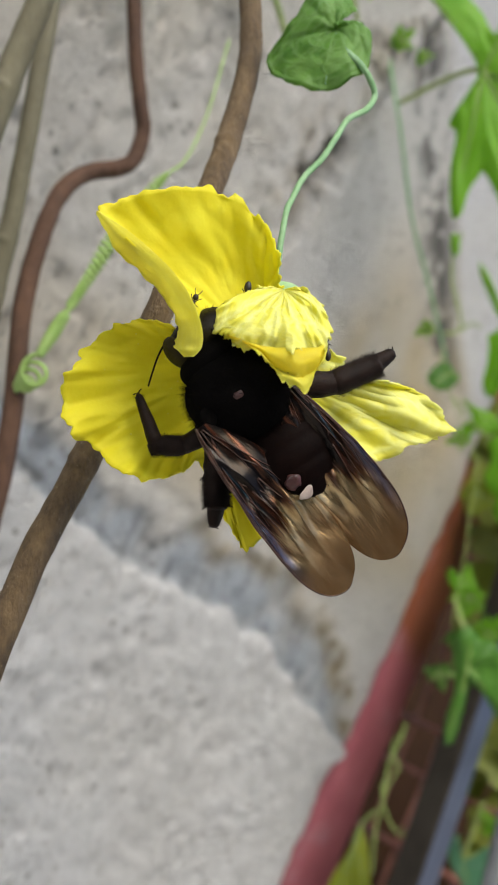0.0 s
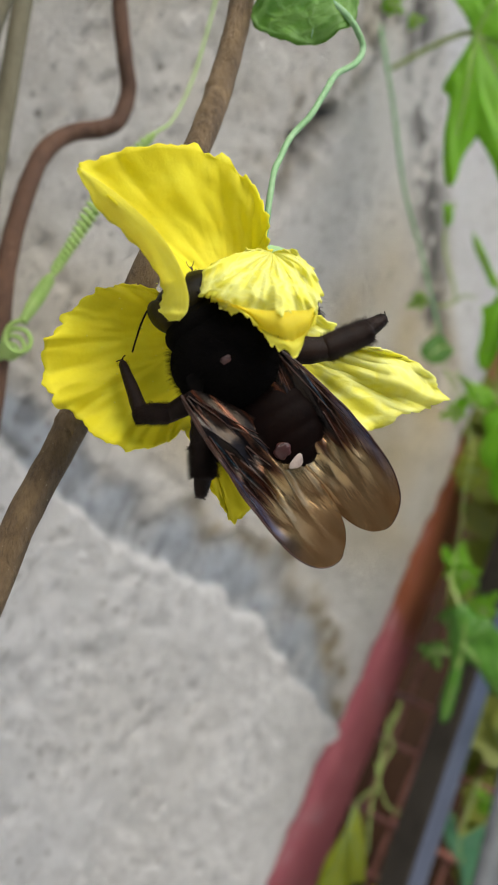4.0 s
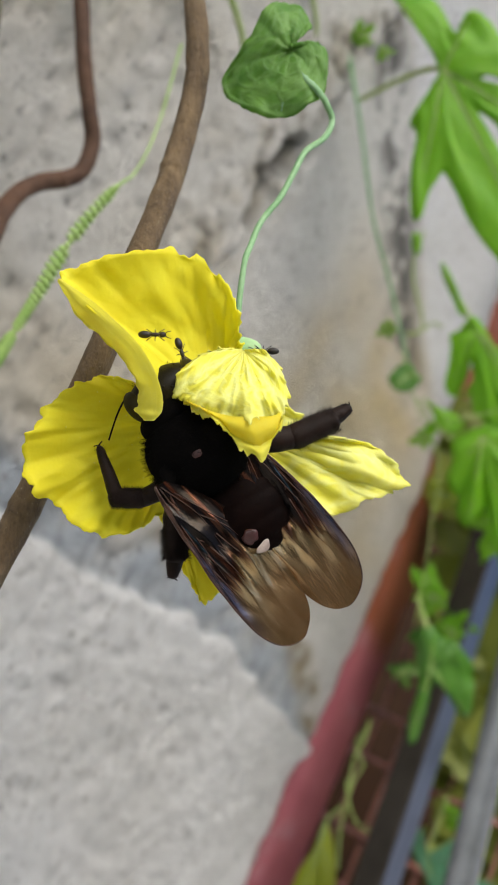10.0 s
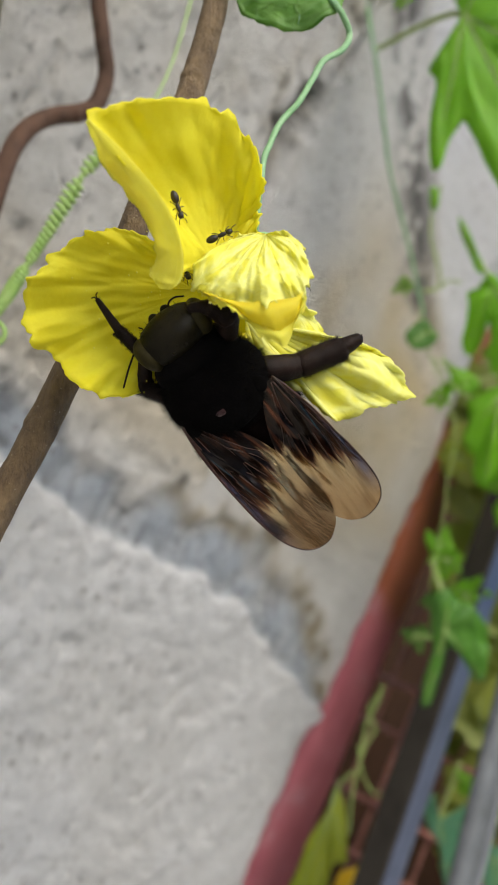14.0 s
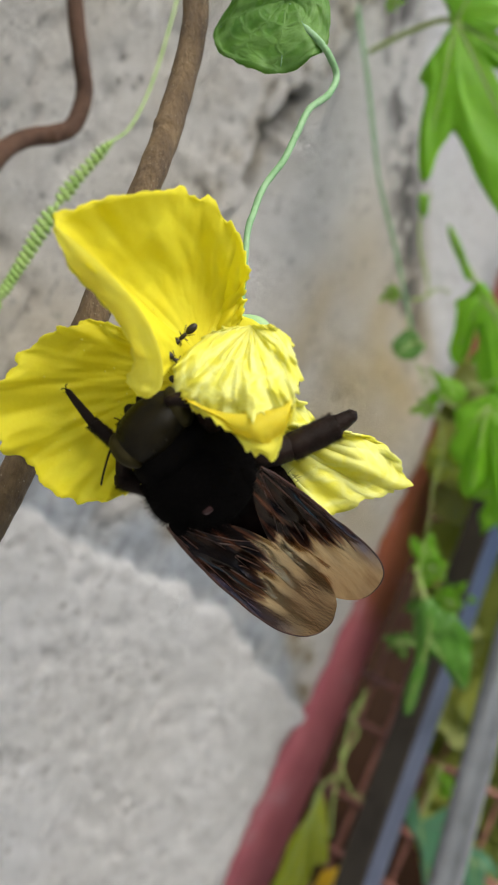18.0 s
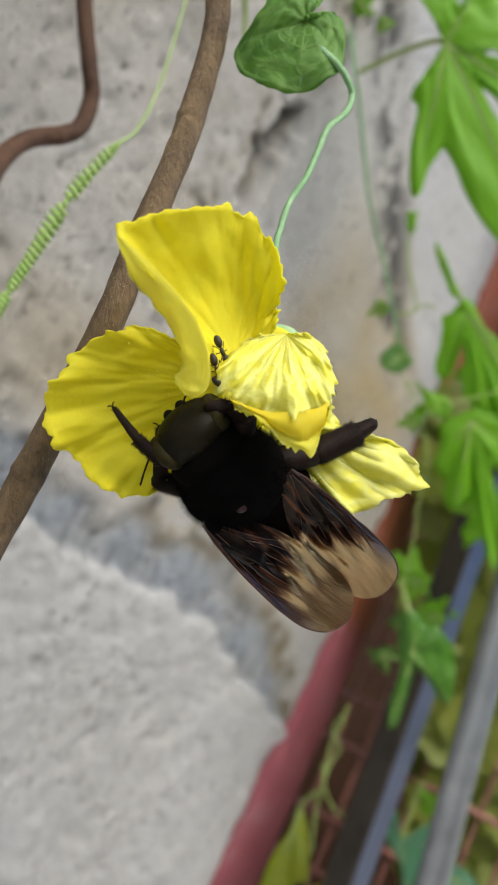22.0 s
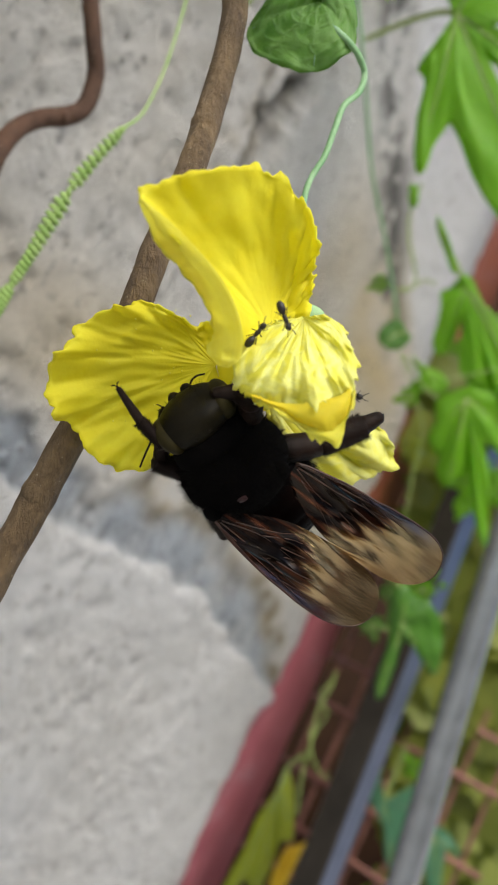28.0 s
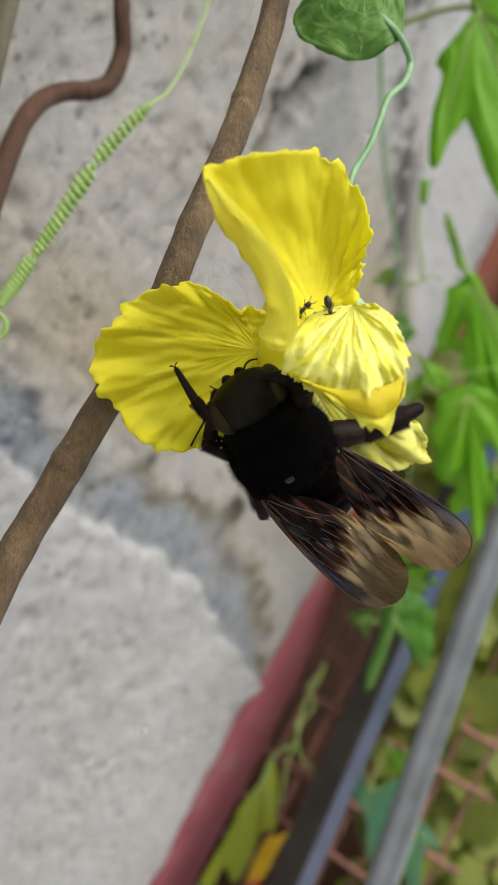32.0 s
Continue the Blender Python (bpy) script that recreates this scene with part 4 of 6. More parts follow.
leaf_thing("gourd_leaf", (94.3, 310.5, -1.4), [(97.4, 311.5, 3.6), (105.0, 312.9, 0.7), (111.2, 312.6, -3.1), (113.5, 314.8, -15.2), (110.5, 311.4, -22.9), (105.5, 312.2, -19.0), (102.3, 311.9, -17.1), (104.4, 314.0, -25.3), (104.9, 311.6, -34.9), (105.9, 314.6, -51.6), (102.5, 310.6, -51.7), (101.1, 313.3, -43.3), (98.7, 314.6, -33.4), (96.3, 314.2, -26.4), (93.4, 311.4, -28.0), (89.3, 310.5, -32.9), (86.7, 314.4, -28.5), (87.3, 315.3, -22.6), (82.7, 314.0, -16.5), (84.9, 312.0, -9.4), (84.4, 314.3, -3.7), (88.2, 313.9, -0.6)],
           LEAF, "ragged green leaf with narrow lobes below the larger one", None, 0.001, 0.0020, 0.0012, 42, ribs=(3, 9, 15, 18))
leaf_thing("gourd_leaf", (81.8, 310.0, 56.1), [(80.2, 308.9, 59.1), (83.2, 312.4, 56.8), (86.2, 310.7, 49.0), (89.2, 312.1, 41.1), (87.2, 313.4, 42.5), (83.7, 311.2, 49.0), (81.5, 311.0, 54.7)],
           LEAF, "narrow pointed young green leaf", None, 0.0006, 0.0008, 0.0005, 43, ribs=(3,))
leaf_thing("gourd_leaf", (84.4, 313.0, 3.9), [(74.7, 311.6, 12.4), (79.9, 314.0, 9.1), (85.0, 314.0, 7.2), (88.2, 312.2, 3.4), (85.7, 312.2, -0.5), (80.8, 312.6, 0.7), (77.5, 313.6, -0.2), (75.3, 312.7, 3.2), (78.4, 311.9, 5.2)],
           LEAF, "small curled green leaf beside the wall's edge", None, 0.001, 0.0016, 0.0010, 41, ribs=(0, 6))
leaf_thing("gourd_leaf", (76.0, 311.0, -81.2), [(72.1, 312.8, -69.6), (76.7, 312.0, -67.4), (80.4, 313.9, -71.9), (85.5, 310.4, -73.9), (91.4, 313.8, -83.0), (91.3, 313.3, -92.1), (89.8, 312.8, -100.5), (85.9, 314.4, -98.7), (81.1, 310.8, -90.2), (77.1, 309.6, -87.7), (75.2, 312.7, -93.9), (73.7, 313.7, -100.5), (71.0, 313.2, -108.5), (67.6, 309.6, -108.1), (68.0, 310.1, -101.1), (70.2, 311.0, -93.3), (71.9, 312.9, -86.9), (71.3, 313.8, -78.0)],
           LEAF_DARK, "deep green leaf cluster curling in front of the steel tube", [(76.0, 311.0, -81.2), (76.3, 318.0, -70.4), (75.3, 328.0, -60.4)], 0.001, 0.003, 0.0008, 14, ribs=(1, 6, 13))
leaf_thing("withered_leaf", (40.9, 357.1, -165.0), [(44.4, 361.9, -157.6), (46.6, 356.6, -167.1), (46.2, 351.3, -183.9), (41.1, 352.1, -186.3), (38.4, 355.3, -198.8), (31.7, 354.7, -210.9), (26.9, 356.6, -204.5), (20.5, 353.0, -214.7), (17.3, 356.1, -210.4), (26.3, 353.9, -190.3), (30.8, 352.1, -176.9), (37.7, 355.7, -169.1)],
           LEAF_YELLOW, "yellowing ragged leaf hanging beside the red post", [(40.9, 357, -165), (44, 356, -156), (49, 350, -148)], 0.0006, 0.002, 0.0005, 13, ribs=(2, 5, 7))
leaf_thing("narrow_leaf", (85.0, 359.1, -172.3), [(83.1, 360.7, -161.8), (85.0, 359.2, -171.1), (90.9, 358.4, -174.4), (101.2, 359.2, -163.5), (98.7, 357.7, -175.3), (96.6, 356.6, -184.7), (89.3, 354.8, -201.3), (85.6, 356.0, -194.4), (84.8, 357.7, -182.8), (79.9, 359.3, -173.6), (80.1, 360.2, -166.6)],
           LEAF_BLUE, "blue-green pointed leaf between the two pipes", [(85, 359, -172), (90, 360, -160), (94, 361, -150)], 0.0006, 0.002, 0.0003, 17, ribs=(3, 6))
leaf_thing("narrow_leaf", (106.1, 355.6, -186.7), [(105.2, 356.3, -182.1), (111.2, 355.6, -184.2), (117.3, 353.7, -195.2), (111.4, 354.5, -192.3), (109.4, 352.8, -205.3), (108.5, 351.4, -216.5), (103.6, 352.9, -207.8), (102.0, 355.2, -191.5)],
           LEAF_BLUE, "narrow blue-green leaf behind the galvanised pipe", None, 0.0006, 0.0015, 0.0003, 18, ribs=(2, 5))
leaf_thing("young_leaf", (83.1, 347.8, -56.6), [(78.2, 348.7, -52.4), (81.5, 348.1, -55.5), (85.8, 348.4, -51.1), (87.4, 347.5, -56.4), (88.9, 346.5, -62.9), (86.2, 345.8, -69.4), (83.5, 345.7, -71.7), (81.1, 346.9, -64.2), (77.2, 348.2, -56.8)],
           LEAF, "small narrow green leaf on a thin stem", None, 0.0006, 0.0015, 0.0003, 16, ribs=(5,))
leaf_thing("young_leaf", (70.4, 303.6, 64.5), [(69.0, 304.1, 67.2), (70.8, 304.1, 67.9), (72.2, 303.6, 65.5), (71.8, 303.1, 61.9), (70.1, 303.1, 60.0), (69.1, 303.5, 62.7)],
           LEAF, "small folded green leaf at the wall's edge", None, 0.0008, 0.0015, 0.0003, 26, ribs=(3,))

for line, thick, label in (
        ([(68.3, 315.0, 28.3), (71.8, 312.3, 10.6), (77.6, 309.9, -4.3), (78.9, 308.2, -15.5), (76.0, 306.9, -26.9), (74.0, 305.2, -40.2), (71.8, 304.0, -49.7), (68.4, 302.2, -64.8)], 0.0003, "pale thin hanging vine stem"),
        ([(61.2, 351.5, -114.2), (58.9, 350.8, -120.9), (54.4, 350.0, -128.9), (51.4, 348.2, -143.5), (48.3, 346.9, -154.7), (46.5, 344.8, -170.4)], 0.0007, "twisted yellow-green vine stem beside the post"),
        ([(50.9, 347.3, -135.9), (51.6, 346.0, -144.7), (54.7, 344.7, -152.4), (58.6, 344.0, -155.6), (58.0, 344.5, -152.3)], 0.0005, "curled pale tendril beside the post"),
        ([(72.3, 313.5, 12.4), (78.3, 311.9, 3.2), (84.5, 310.7, -1.9)], 0.0006, "short green leaf stalk"),
        ([(66.9, 305.8, 34.4), (71.8, 305.5, 34.9), (76.3, 305.6, 37.5), (80.0, 305.2, 36.3)], 0.0005, "thin side shoot with a tiny leaf"),
        ([(85.0, 308.5, 4.6), (92.5, 308.2, 6.1), (103.7, 307.8, 9.0)], 0.0004, "fine yellow-green tendril across the leaf"),
        ([(101.3, 346.7, -92.2), (104.7, 346.2, -94.3), (103.7, 345.6, -98.7), (100.4, 345.7, -99.9), (102.8, 344.9, -104.2)], 0.0004, "small curled tendril by the pipe"),
        ([(98.1, 345.3, -118.3), (97.2, 344.3, -126.1), (100.8, 342.7, -135.9), (98.8, 342.0, -142.6)], 0.0004, "thin dangling tendril between the pipes"),
        ([(60.0, 353.1, -118.3), (55.7, 352.6, -124.1), (58.1, 351.4, -131.8), (53.8, 350.7, -138.7), (50.2, 349.6, -148.9)], 0.0006, "twisted pale vine stem beside the post"),
        ([(73.3, 305.0, 68.4), (69.9, 304.0, 59.3), (69.6, 302.8, 50.3), (71.7, 301.1, 39.7), (71.1, 300.5, 34.7), (67.0, 300.6, 33.3)], 0.0006, "thin green shoot at the wall's edge"),
):
    build_stem("vine_shoot", line, (thick * 0.75, thick * 0.6), SHOOT, label, 0.05, ((0.5, 0.2, 0.04),))


LOBES = ((0, 1.0), (58, 0.80), (112, 0.66), (152, 0.45), (208, 0.45), (250, 0.66), (302, 0.80))


def gourd_leaf(joint, size, spin, tilt, mat_, label, seed, name="gourd_leaf"):
    """A gourd leaf with seven pointed lobes; spin turns its tip in the viewer's plane (0 points up)."""
    rng = random.Random(seed)
    rim = []
    for k, (a, r) in enumerate(LOBES):
        nxt = LOBES[(k + 1) % 7][0] + (360 if k == 6 else 0)
        r *= rng.uniform(0.85, 1.15)
        for da, rr in ((-19, 0.66 * r), (-11, 0.80 * r), (-6, 0.84 * r), (0, r), (6, 0.86 * r), (12, 0.76 * r), (19, 0.64 * r)):
            rim.append((a + da, rr))
        rim.append(((a + nxt) / 2, 0.42 + 0.10 * rng.random()))
    pts = []
    for a, r in rim:
        q = radians(spin) - radians(a)
        pts.append((joint[0] + size * r * math.sin(q), joint[1] - tilt[0] * size * r * math.sin(q) - tilt[1] * size * r * math.cos(q), joint[2] + size * r * math.cos(q)))
    return leaf_thing(name, joint, pts, mat_, label, None, 0.00007 * size, min(0.005, 0.00024 * size), 0.00004 * size, seed, ribs=(3, 11, 51))


for args in (((112, 338, 20), 20, 190, (0.2, 0.1), LEAF, "broad bright green leaf at the edge of the plant", 22),
             ((112, 340, -34), 18, 205, (0.3, 0.2), LEAF, "green gourd leaf behind the larger leaf", 24),
             ((86, 330, -22), 11, 200, (0.2, 0.3), LEAF_YELLOW, "small yellow leaf by the pipe", 25),
             ((94, 352, -78), 12, 150, (0.3, 0.2), LEAF, "small green leaf near the pipe", 15),
             ((99, 358, -160), 12, 20, (0.1, 0.2), LEAF, "small bright leaf between the pipes", 27),
             ((60.6, 301, 36), 5, 240, (0.2, 0.2), LEAF, "tiny young leaf on the hanging shoot", 19),
             ((74.7, 310, -1), 6, 250, (0.2, 0.2), LEAF, "curled young leaf on the shoot", 20),
             ((81.8, 329.6, -60.0), 9, 200, (0.2, 0.2), LEAF, "green gourd leaf between the post and the tube", 61),
             ((71.6, 338.3, -90.3), 8, 165, (0.2, 0.2), LEAF_DARK, "deep green lobed leaf beside the red post", 62),
             ((89.6, 331.7, -74.1), 8, 230, (0.2, 0.2), LEAF, "bright young leaf on the hanging vine", 63),
             ((78.4, 341.8, -78.3), 7, 140, (0.2, 0.2), LEAF_DARK, "small shaded leaf behind the hanging vine", 64),
             ((50, 292, 128), 6, 60, (0.2, 0.2), LEAF, "tiny young leaf near the top of the shoot", 29),
             ((57, 290, 122), 4, 90, (0.2, 0.2), LEAF, "tiny young leaf on a thin side shoot", 30)):
    gourd_leaf(*args)


leaf_thing("gourd_leaf", (-19.3, 200.6, 110.7), [(-19.8, 199.7, 111.5), (-22.6, 197.6, 107.5), (-23.3, 198.0, 104.1), (-21.8, 200.4, 103.0), (-19.5, 203.4, 103.3), (-16.9, 206.1, 105.1), (-15.6, 206.9, 107.6), (-15.9, 205.3, 110.5), (-17.7, 202.3, 112.1)], LEAF, "round green leaf hanging high before the wall", [(-19.3, 200.6, 110.7), (-20.1, 197.6, 115.8), (-17.6, 197.5, 124.0)], 0.0006, 0.0006, 0.0002, 51, ribs=(3,))
leaf_thing("young_leaf", (-31.1, 190.2, 97.5), [(-31.3, 189.9, 97.6), (-30.1, 191.0, 98.8), (-28.8, 192.8, 98.9), (-27.9, 194.2, 98.4), (-29.1, 193.1, 97.1), (-30.5, 191.5, 96.7)], LEAF_YELLOW, "tiny yellow-green leaf before the wall", None, 0.0002, 0.0003, 0.0, 52, ribs=(2,))
leaf_thing("young_leaf", (3.7, 226.9, 120.9), [(2.8, 225.7, 121.0), (-0.2, 223.3, 117.1), (0.4, 225.1, 114.7), (3.0, 228.8, 113.9), (6.0, 231.7, 116.3), (8.2, 233.2, 119.8), (7.3, 231.1, 122.2), (5.1, 228.0, 122.6)], LEAF_YELLOW, "yellow-green young leaf behind the brown vine", None, 0.0006, 0.0008, 0.0003, 53, ribs=(2,))
leaf_thing("narrow_leaf", (35.1, 259.2, 141.8), [(34.3, 258.3, 141.7), (33.1, 259.1, 135.5), (35.2, 263.2, 132.0), (37.1, 266.7, 129.0), (38.4, 266.4, 134.1), (38.3, 264.5, 138.8), (36.5, 260.8, 142.6)], LEAF, "pointed green leaf tip hanging high before the wall", None, 0.0003, 0.0004, 0.0, 54, ribs=(2,))
for line, label in (([(3.9, 227.4, 120.4), (6.2, 231.7, 116.9), (8.2, 235.6, 113.6), (10.3, 240.2, 109.0), (11.3, 243.3, 104.3), (11.0, 245.0, 98.9)], "pale stalk behind the heart-shaped leaf"),
                    ([(29.3, 248.1, 151.3), (29.4, 252.1, 141.3), (30.1, 256.9, 131.3), (31.6, 260.7, 126.7), (33.0, 264.3, 121.8), (33.5, 266.7, 117.6)], "slim green shoot tapering down before the wall")):
    build_stem("vine_shoot", line, (0.0011, 0.0005), SHOOT, label, 0.05)


def build_litter():
    """A torn strip of yellow plastic with a red printed band, caught behind the pipe."""
    o = near((44, 364, -206))
    strip = thing("plastic_strip", NEAR @ Matrix.Translation(o), "torn yellow plastic strip with a red band", "litter")
    for nm, mat_, shift, cells in (("strip", PLASTIC, 0.0, 12), ("red_band", PLASTIC_RED, -0.0003, 3)):
        bm = bmesh.new()
        rows = []
        for i in range(cells + 1):
            s = i / 12 + (0.62 if nm == "red_band" else 0)
            c = near((50 - 14 * s, 364 - 2 * s + 1.5 * math.sin(5 * s), -194 - 32 * s)) - o
            w = Vector((0.0042, 0, 0.0012)) * (0.8 + 0.3 * math.sin(3 * s + 1))
            rows.append([bm.verts.new(c - w + Vector((0, shift, 0))), bm.verts.new(c + Vector((0, shift - 0.0008, 0))), bm.verts.new(c + w + Vector((0, shift, 0)))])
        for a, c in zip(rows, rows[1:]):
            for k in range(2):
                bm.faces.new((a[k], a[k + 1], c[k + 1], c[k]))
        bmesh.ops.solidify(bm, geom=bm.faces[:], thickness=0.0001)
        part(nm, bm, mat_, strip)


build_litter()


def build_foliage():
    """The mass of leaves beyond the pipes."""
    rng = random.Random(8)
    bm = bmesh.new()
    uvl = bm.loops.layers.uv.new("UVMap")
    for k in range(380):
        c = Vector((rng.uniform(108, 182), rng.uniform(395, 470), rng.uniform(-330, 10)))
        n = Vector((rng.uniform(-0.6, 0.6), -1, rng.uniform(-0.3, 0.8))).normalized()
        u = n.orthogonal().normalized()
        w = n.cross(u)
        size, turn = rng.uniform(6, 15), rng.uniform(0, 6.28)
        mid = bm.verts.new(near(c))
        ring = []
        for i in range(21):
            a = 2 * math.pi * i / 21
            r = size * (0.75 + 0.25 * abs(math.cos(2.5 * a)))
            ring.append(bm.verts.new(near(c + (u * math.cos(a + turn) + w * math.sin(a + turn)) * r + n * rng.uniform(-1, 1))))
        for i in range(21):
            f = bm.faces.new((mid, ring[i], ring[(i + 1) % 21]))
            for lp, val in zip(f.loops, ((i / 21, 0), (i / 21, 1), ((i + 1) / 21, 1))):
                lp[uvl].uv = val
    solo("foliage", bm, OLIVE, NEAR, "loose yellow-green foliage behind the pipes", "foliage", kind="stuff")


build_foliage()


# ---- the flower ----
HEART = near((0, 105, 10))


def about(rx, ry, rz, x, y, z):
    """A turn about the near frame's origin and a shift in mm, as a pose in the flower's own space."""
    m = pose(0, 0, 0, rx, ry, rz)
    m.translation = near((x, y, z))
    return Matrix.Translation(-HEART) @ m @ Matrix.Translation(HEART)


flower = thing("gourd_flower", NEAR @ Matrix.Translation(HEART), "open yellow gourd flower with ruffled petals", "flower")
PETALS = {}


def petal(key, base, rim, mat_, label, **shape):
    PETALS[key] = part("petal", fan(near(base) - HEART, [near(p) - HEART for p in rim], **shape), mat_, flower, label)


petal("top", (-0.6, 104.5, 11.6), [(-5.0, 97, 10.4), (-5.6, 95, 10.8), (-6.7, 94.5, 14.5), (-9.9, 93, 18), (-13.3, 92, 21), (-15.5, 92, 23.4), (-11.8, 95, 26), (-6, 99, 27.6), (-1.7, 102, 27.4), (1.8, 104, 25), (3.5, 105, 21.4), (3.7, 105.2, 18.6), (3.9, 105.4, 16.0), (3.4, 105.8, 13.4)],
      PETAL, "broad yellow petal folded along one edge", cup=-0.003, ruffle=0.0024, fold=0.00008, teeth=0.0013, seed=1, ribs=9, steps=14, rows=34)
petal("left", (-3.4, 107, 8), [(-1.5, 107.5, 12.5), (-4.6, 107, 12.4), (-6.6, 106, 11.9), (-9, 105, 12.9), (-12.2, 104, 13.6), (-15.2, 102, 12.7), (-18, 101, 10.5), (-19.1, 100, 8.2), (-20.6, 99, 5.9), (-20.4, 99, 2.8), (-19.2, 99, 0.4), (-17.5, 100, -1.2), (-14.5, 101, -3.6), (-11.4, 102, -4.6), (-8.5, 103, -4.3), (-6.4, 105, -2.8), (-3.4, 106.5, -1.6), (-0.5, 107.5, 1.5)],
      PETAL, "round spread yellow petal", cup=-0.0012, ruffle=0.0026, fold=0.00010, teeth=0.0011, seed=2, ribs=11, steps=12, rows=34)
petal("mid", (4.0, 101.6, 16.6), [(1.2, 100.8, 16.8), (-1.2, 99, 15.8), (-3.0, 97.2, 13.8), (-3.7, 95.0, 11.2), (-2.4, 93.6, 10.5), (-0.9, 92.4, 9.7), (0.8, 91.6, 9.1), (2.6, 91.0, 8.7), (4.4, 91.0, 8.7), (6.0, 91.4, 8.7), (7.5, 92.6, 8.9), (8.5, 94.6, 10.4), (8.6, 96.4, 12.7), (7.8, 98.5, 15.0), (6.2, 100.4, 16.6)],
      PETAL_BACK, "crumpled yellow petal with pale green veins", cup=0.0029, ruffle=0.0026, fold=0.00045, teeth=0.0013, seed=3, ribs=7, steps=12)
petal("right", (3.5, 106.8, 7.5), [(4.0, 106.5, 12.0), (7.0, 106, 11.4), (9.2, 106, 10.2), (11.5, 106, 8.7), (14, 106, 6.3), (16.7, 106, 6.3), (20.3, 107, 5.4), (23, 108, 3.2), (24.1, 108.5, 0.6), (21.8, 108, -0.8), (18.9, 107, -1.4), (15.5, 106, -3.1), (13.4, 106, -2.1), (10.7, 106, 0.0), (7.0, 106.4, 1.0), (4.0, 106.8, 2.5)],
      PETAL_BACK, "long yellow petal with pale ribs", cup=0.0015, ruffle=0.0030, fold=0.0005, teeth=0.0012, seed=4, ribs=9)
petal("low", (-4.1, 106, -0.4), [(-6.4, 105, -2.4), (-3.7, 105, -6.4), (-3, 104, -9.3), (-1.4, 103.5, -11.7), (-0.5, 103, -13.2), (1.6, 103.5, -11.2), (1.3, 104.5, -8.7), (-0.7, 105, -5.7), (-2.1, 106, -2.4)],
      PETAL, "narrow yellow petal pointing down", cup=0.001, ruffle=0.0012, fold=0.0002, teeth=0.0004, seed=5, ribs=6)
def petal_lip():
    """The edge of the top petal, turned over so that its pale underside shows."""
    inner = spline([near(p) - HEART for p in ((-15.2, 91.8, 23.2), (-11.6, 92.0, 20.7), (-7.9, 92.6, 17.3), (-5.9, 93.4, 14.4), (-4.9, 94.0, 11.6), (-4.9, 94.5, 9.6), (-5.8, 94.9, 8.5))], 8)
    outer = spline([near(p) - HEART for p in ((-15.6, 92.2, 23.0), (-13.6, 93.4, 19.4), (-10.7, 94.6, 16.7), (-8.6, 95.6, 14.2), (-7.6, 96.2, 11.8), (-8.0, 96.0, 9.9), (-6.9, 95.4, 8.5))], 8)
    bm = bmesh.new()
    uvl = bm.loops.layers.uv.new("UVMap")
    grid, where = [], {}
    n = len(inner)
    for i in range(n):
        row = []
        for k in range(9):
            s = k / 8
            p = inner[i].lerp(outer[i], s) + Vector((0, -1, 0)) * (0.0006 * math.sin(math.pi * s) + 0.0008 * noise.noise(Vector((i * 0.22, s * 2, 7))) * s)
            p += (outer[i] - inner[i]).normalized() * (0.0005 * noise.noise(Vector((i * 0.35, 3, 1))) if k == 8 else 0)
            v = bm.verts.new(p)
            where[v] = (s, i / (n - 1))
            row.append(v)
        grid.append(row)
    for a, c in zip(grid, grid[1:]):
        for k in range(8):
            f = bm.faces.new((a[k], a[k + 1], c[k + 1], c[k]))
            for lp in f.loops:
                lp[uvl].uv = where[lp.vert]
    bmesh.ops.solidify(bm, geom=bm.faces[:], thickness=0.0002)
    part("turned_edge", bm, PETAL_LIP, PETALS["top"], "pale turned-over petal edge")


petal_lip()


def ribbon(key, name, upper, lower, mat_, label, bulge, frill, seed):
    """A strip of petal between two lines, bulging to the viewer, with a frilled lower edge."""
    a = spline([near(p) - HEART for p in upper], 8)
    c = spline([near(p) - HEART for p in lower], 8)
    bm = bmesh.new()
    uvl = bm.loops.layers.uv.new("UVMap")
    grid, where = [], {}
    for i, (p, q) in enumerate(zip(a, c)):
        row = []
        for k in range(8):
            w = k / 7
            at_ = p.lerp(q, w) + Vector((0, -1, 0)) * (bulge * math.sin(math.pi * w) + frill * w * noise.noise(Vector((i * 0.11, w, seed))))
            at_ += Vector((0, 0, 1)) * frill * w * w * (0.8 * noise.noise(Vector((i * 0.12, 5, seed))) + 0.35 * noise.noise(Vector((i * 0.43, 8, seed))))
            v = bm.verts.new(at_)
            where[v] = (i / (len(a) - 1), w)
            row.append(v)
        grid.append(row)
    for p, q in zip(grid, grid[1:]):
        for k in range(7):
            f = bm.faces.new((p[k], p[k + 1], q[k + 1], q[k]))
            for lp in f.loops:
                lp[uvl].uv = where[lp.vert]
    bmesh.ops.solidify(bm, geom=bm.faces[:], thickness=0.00018)
    part(name, bm, mat_, PETALS[key], label)


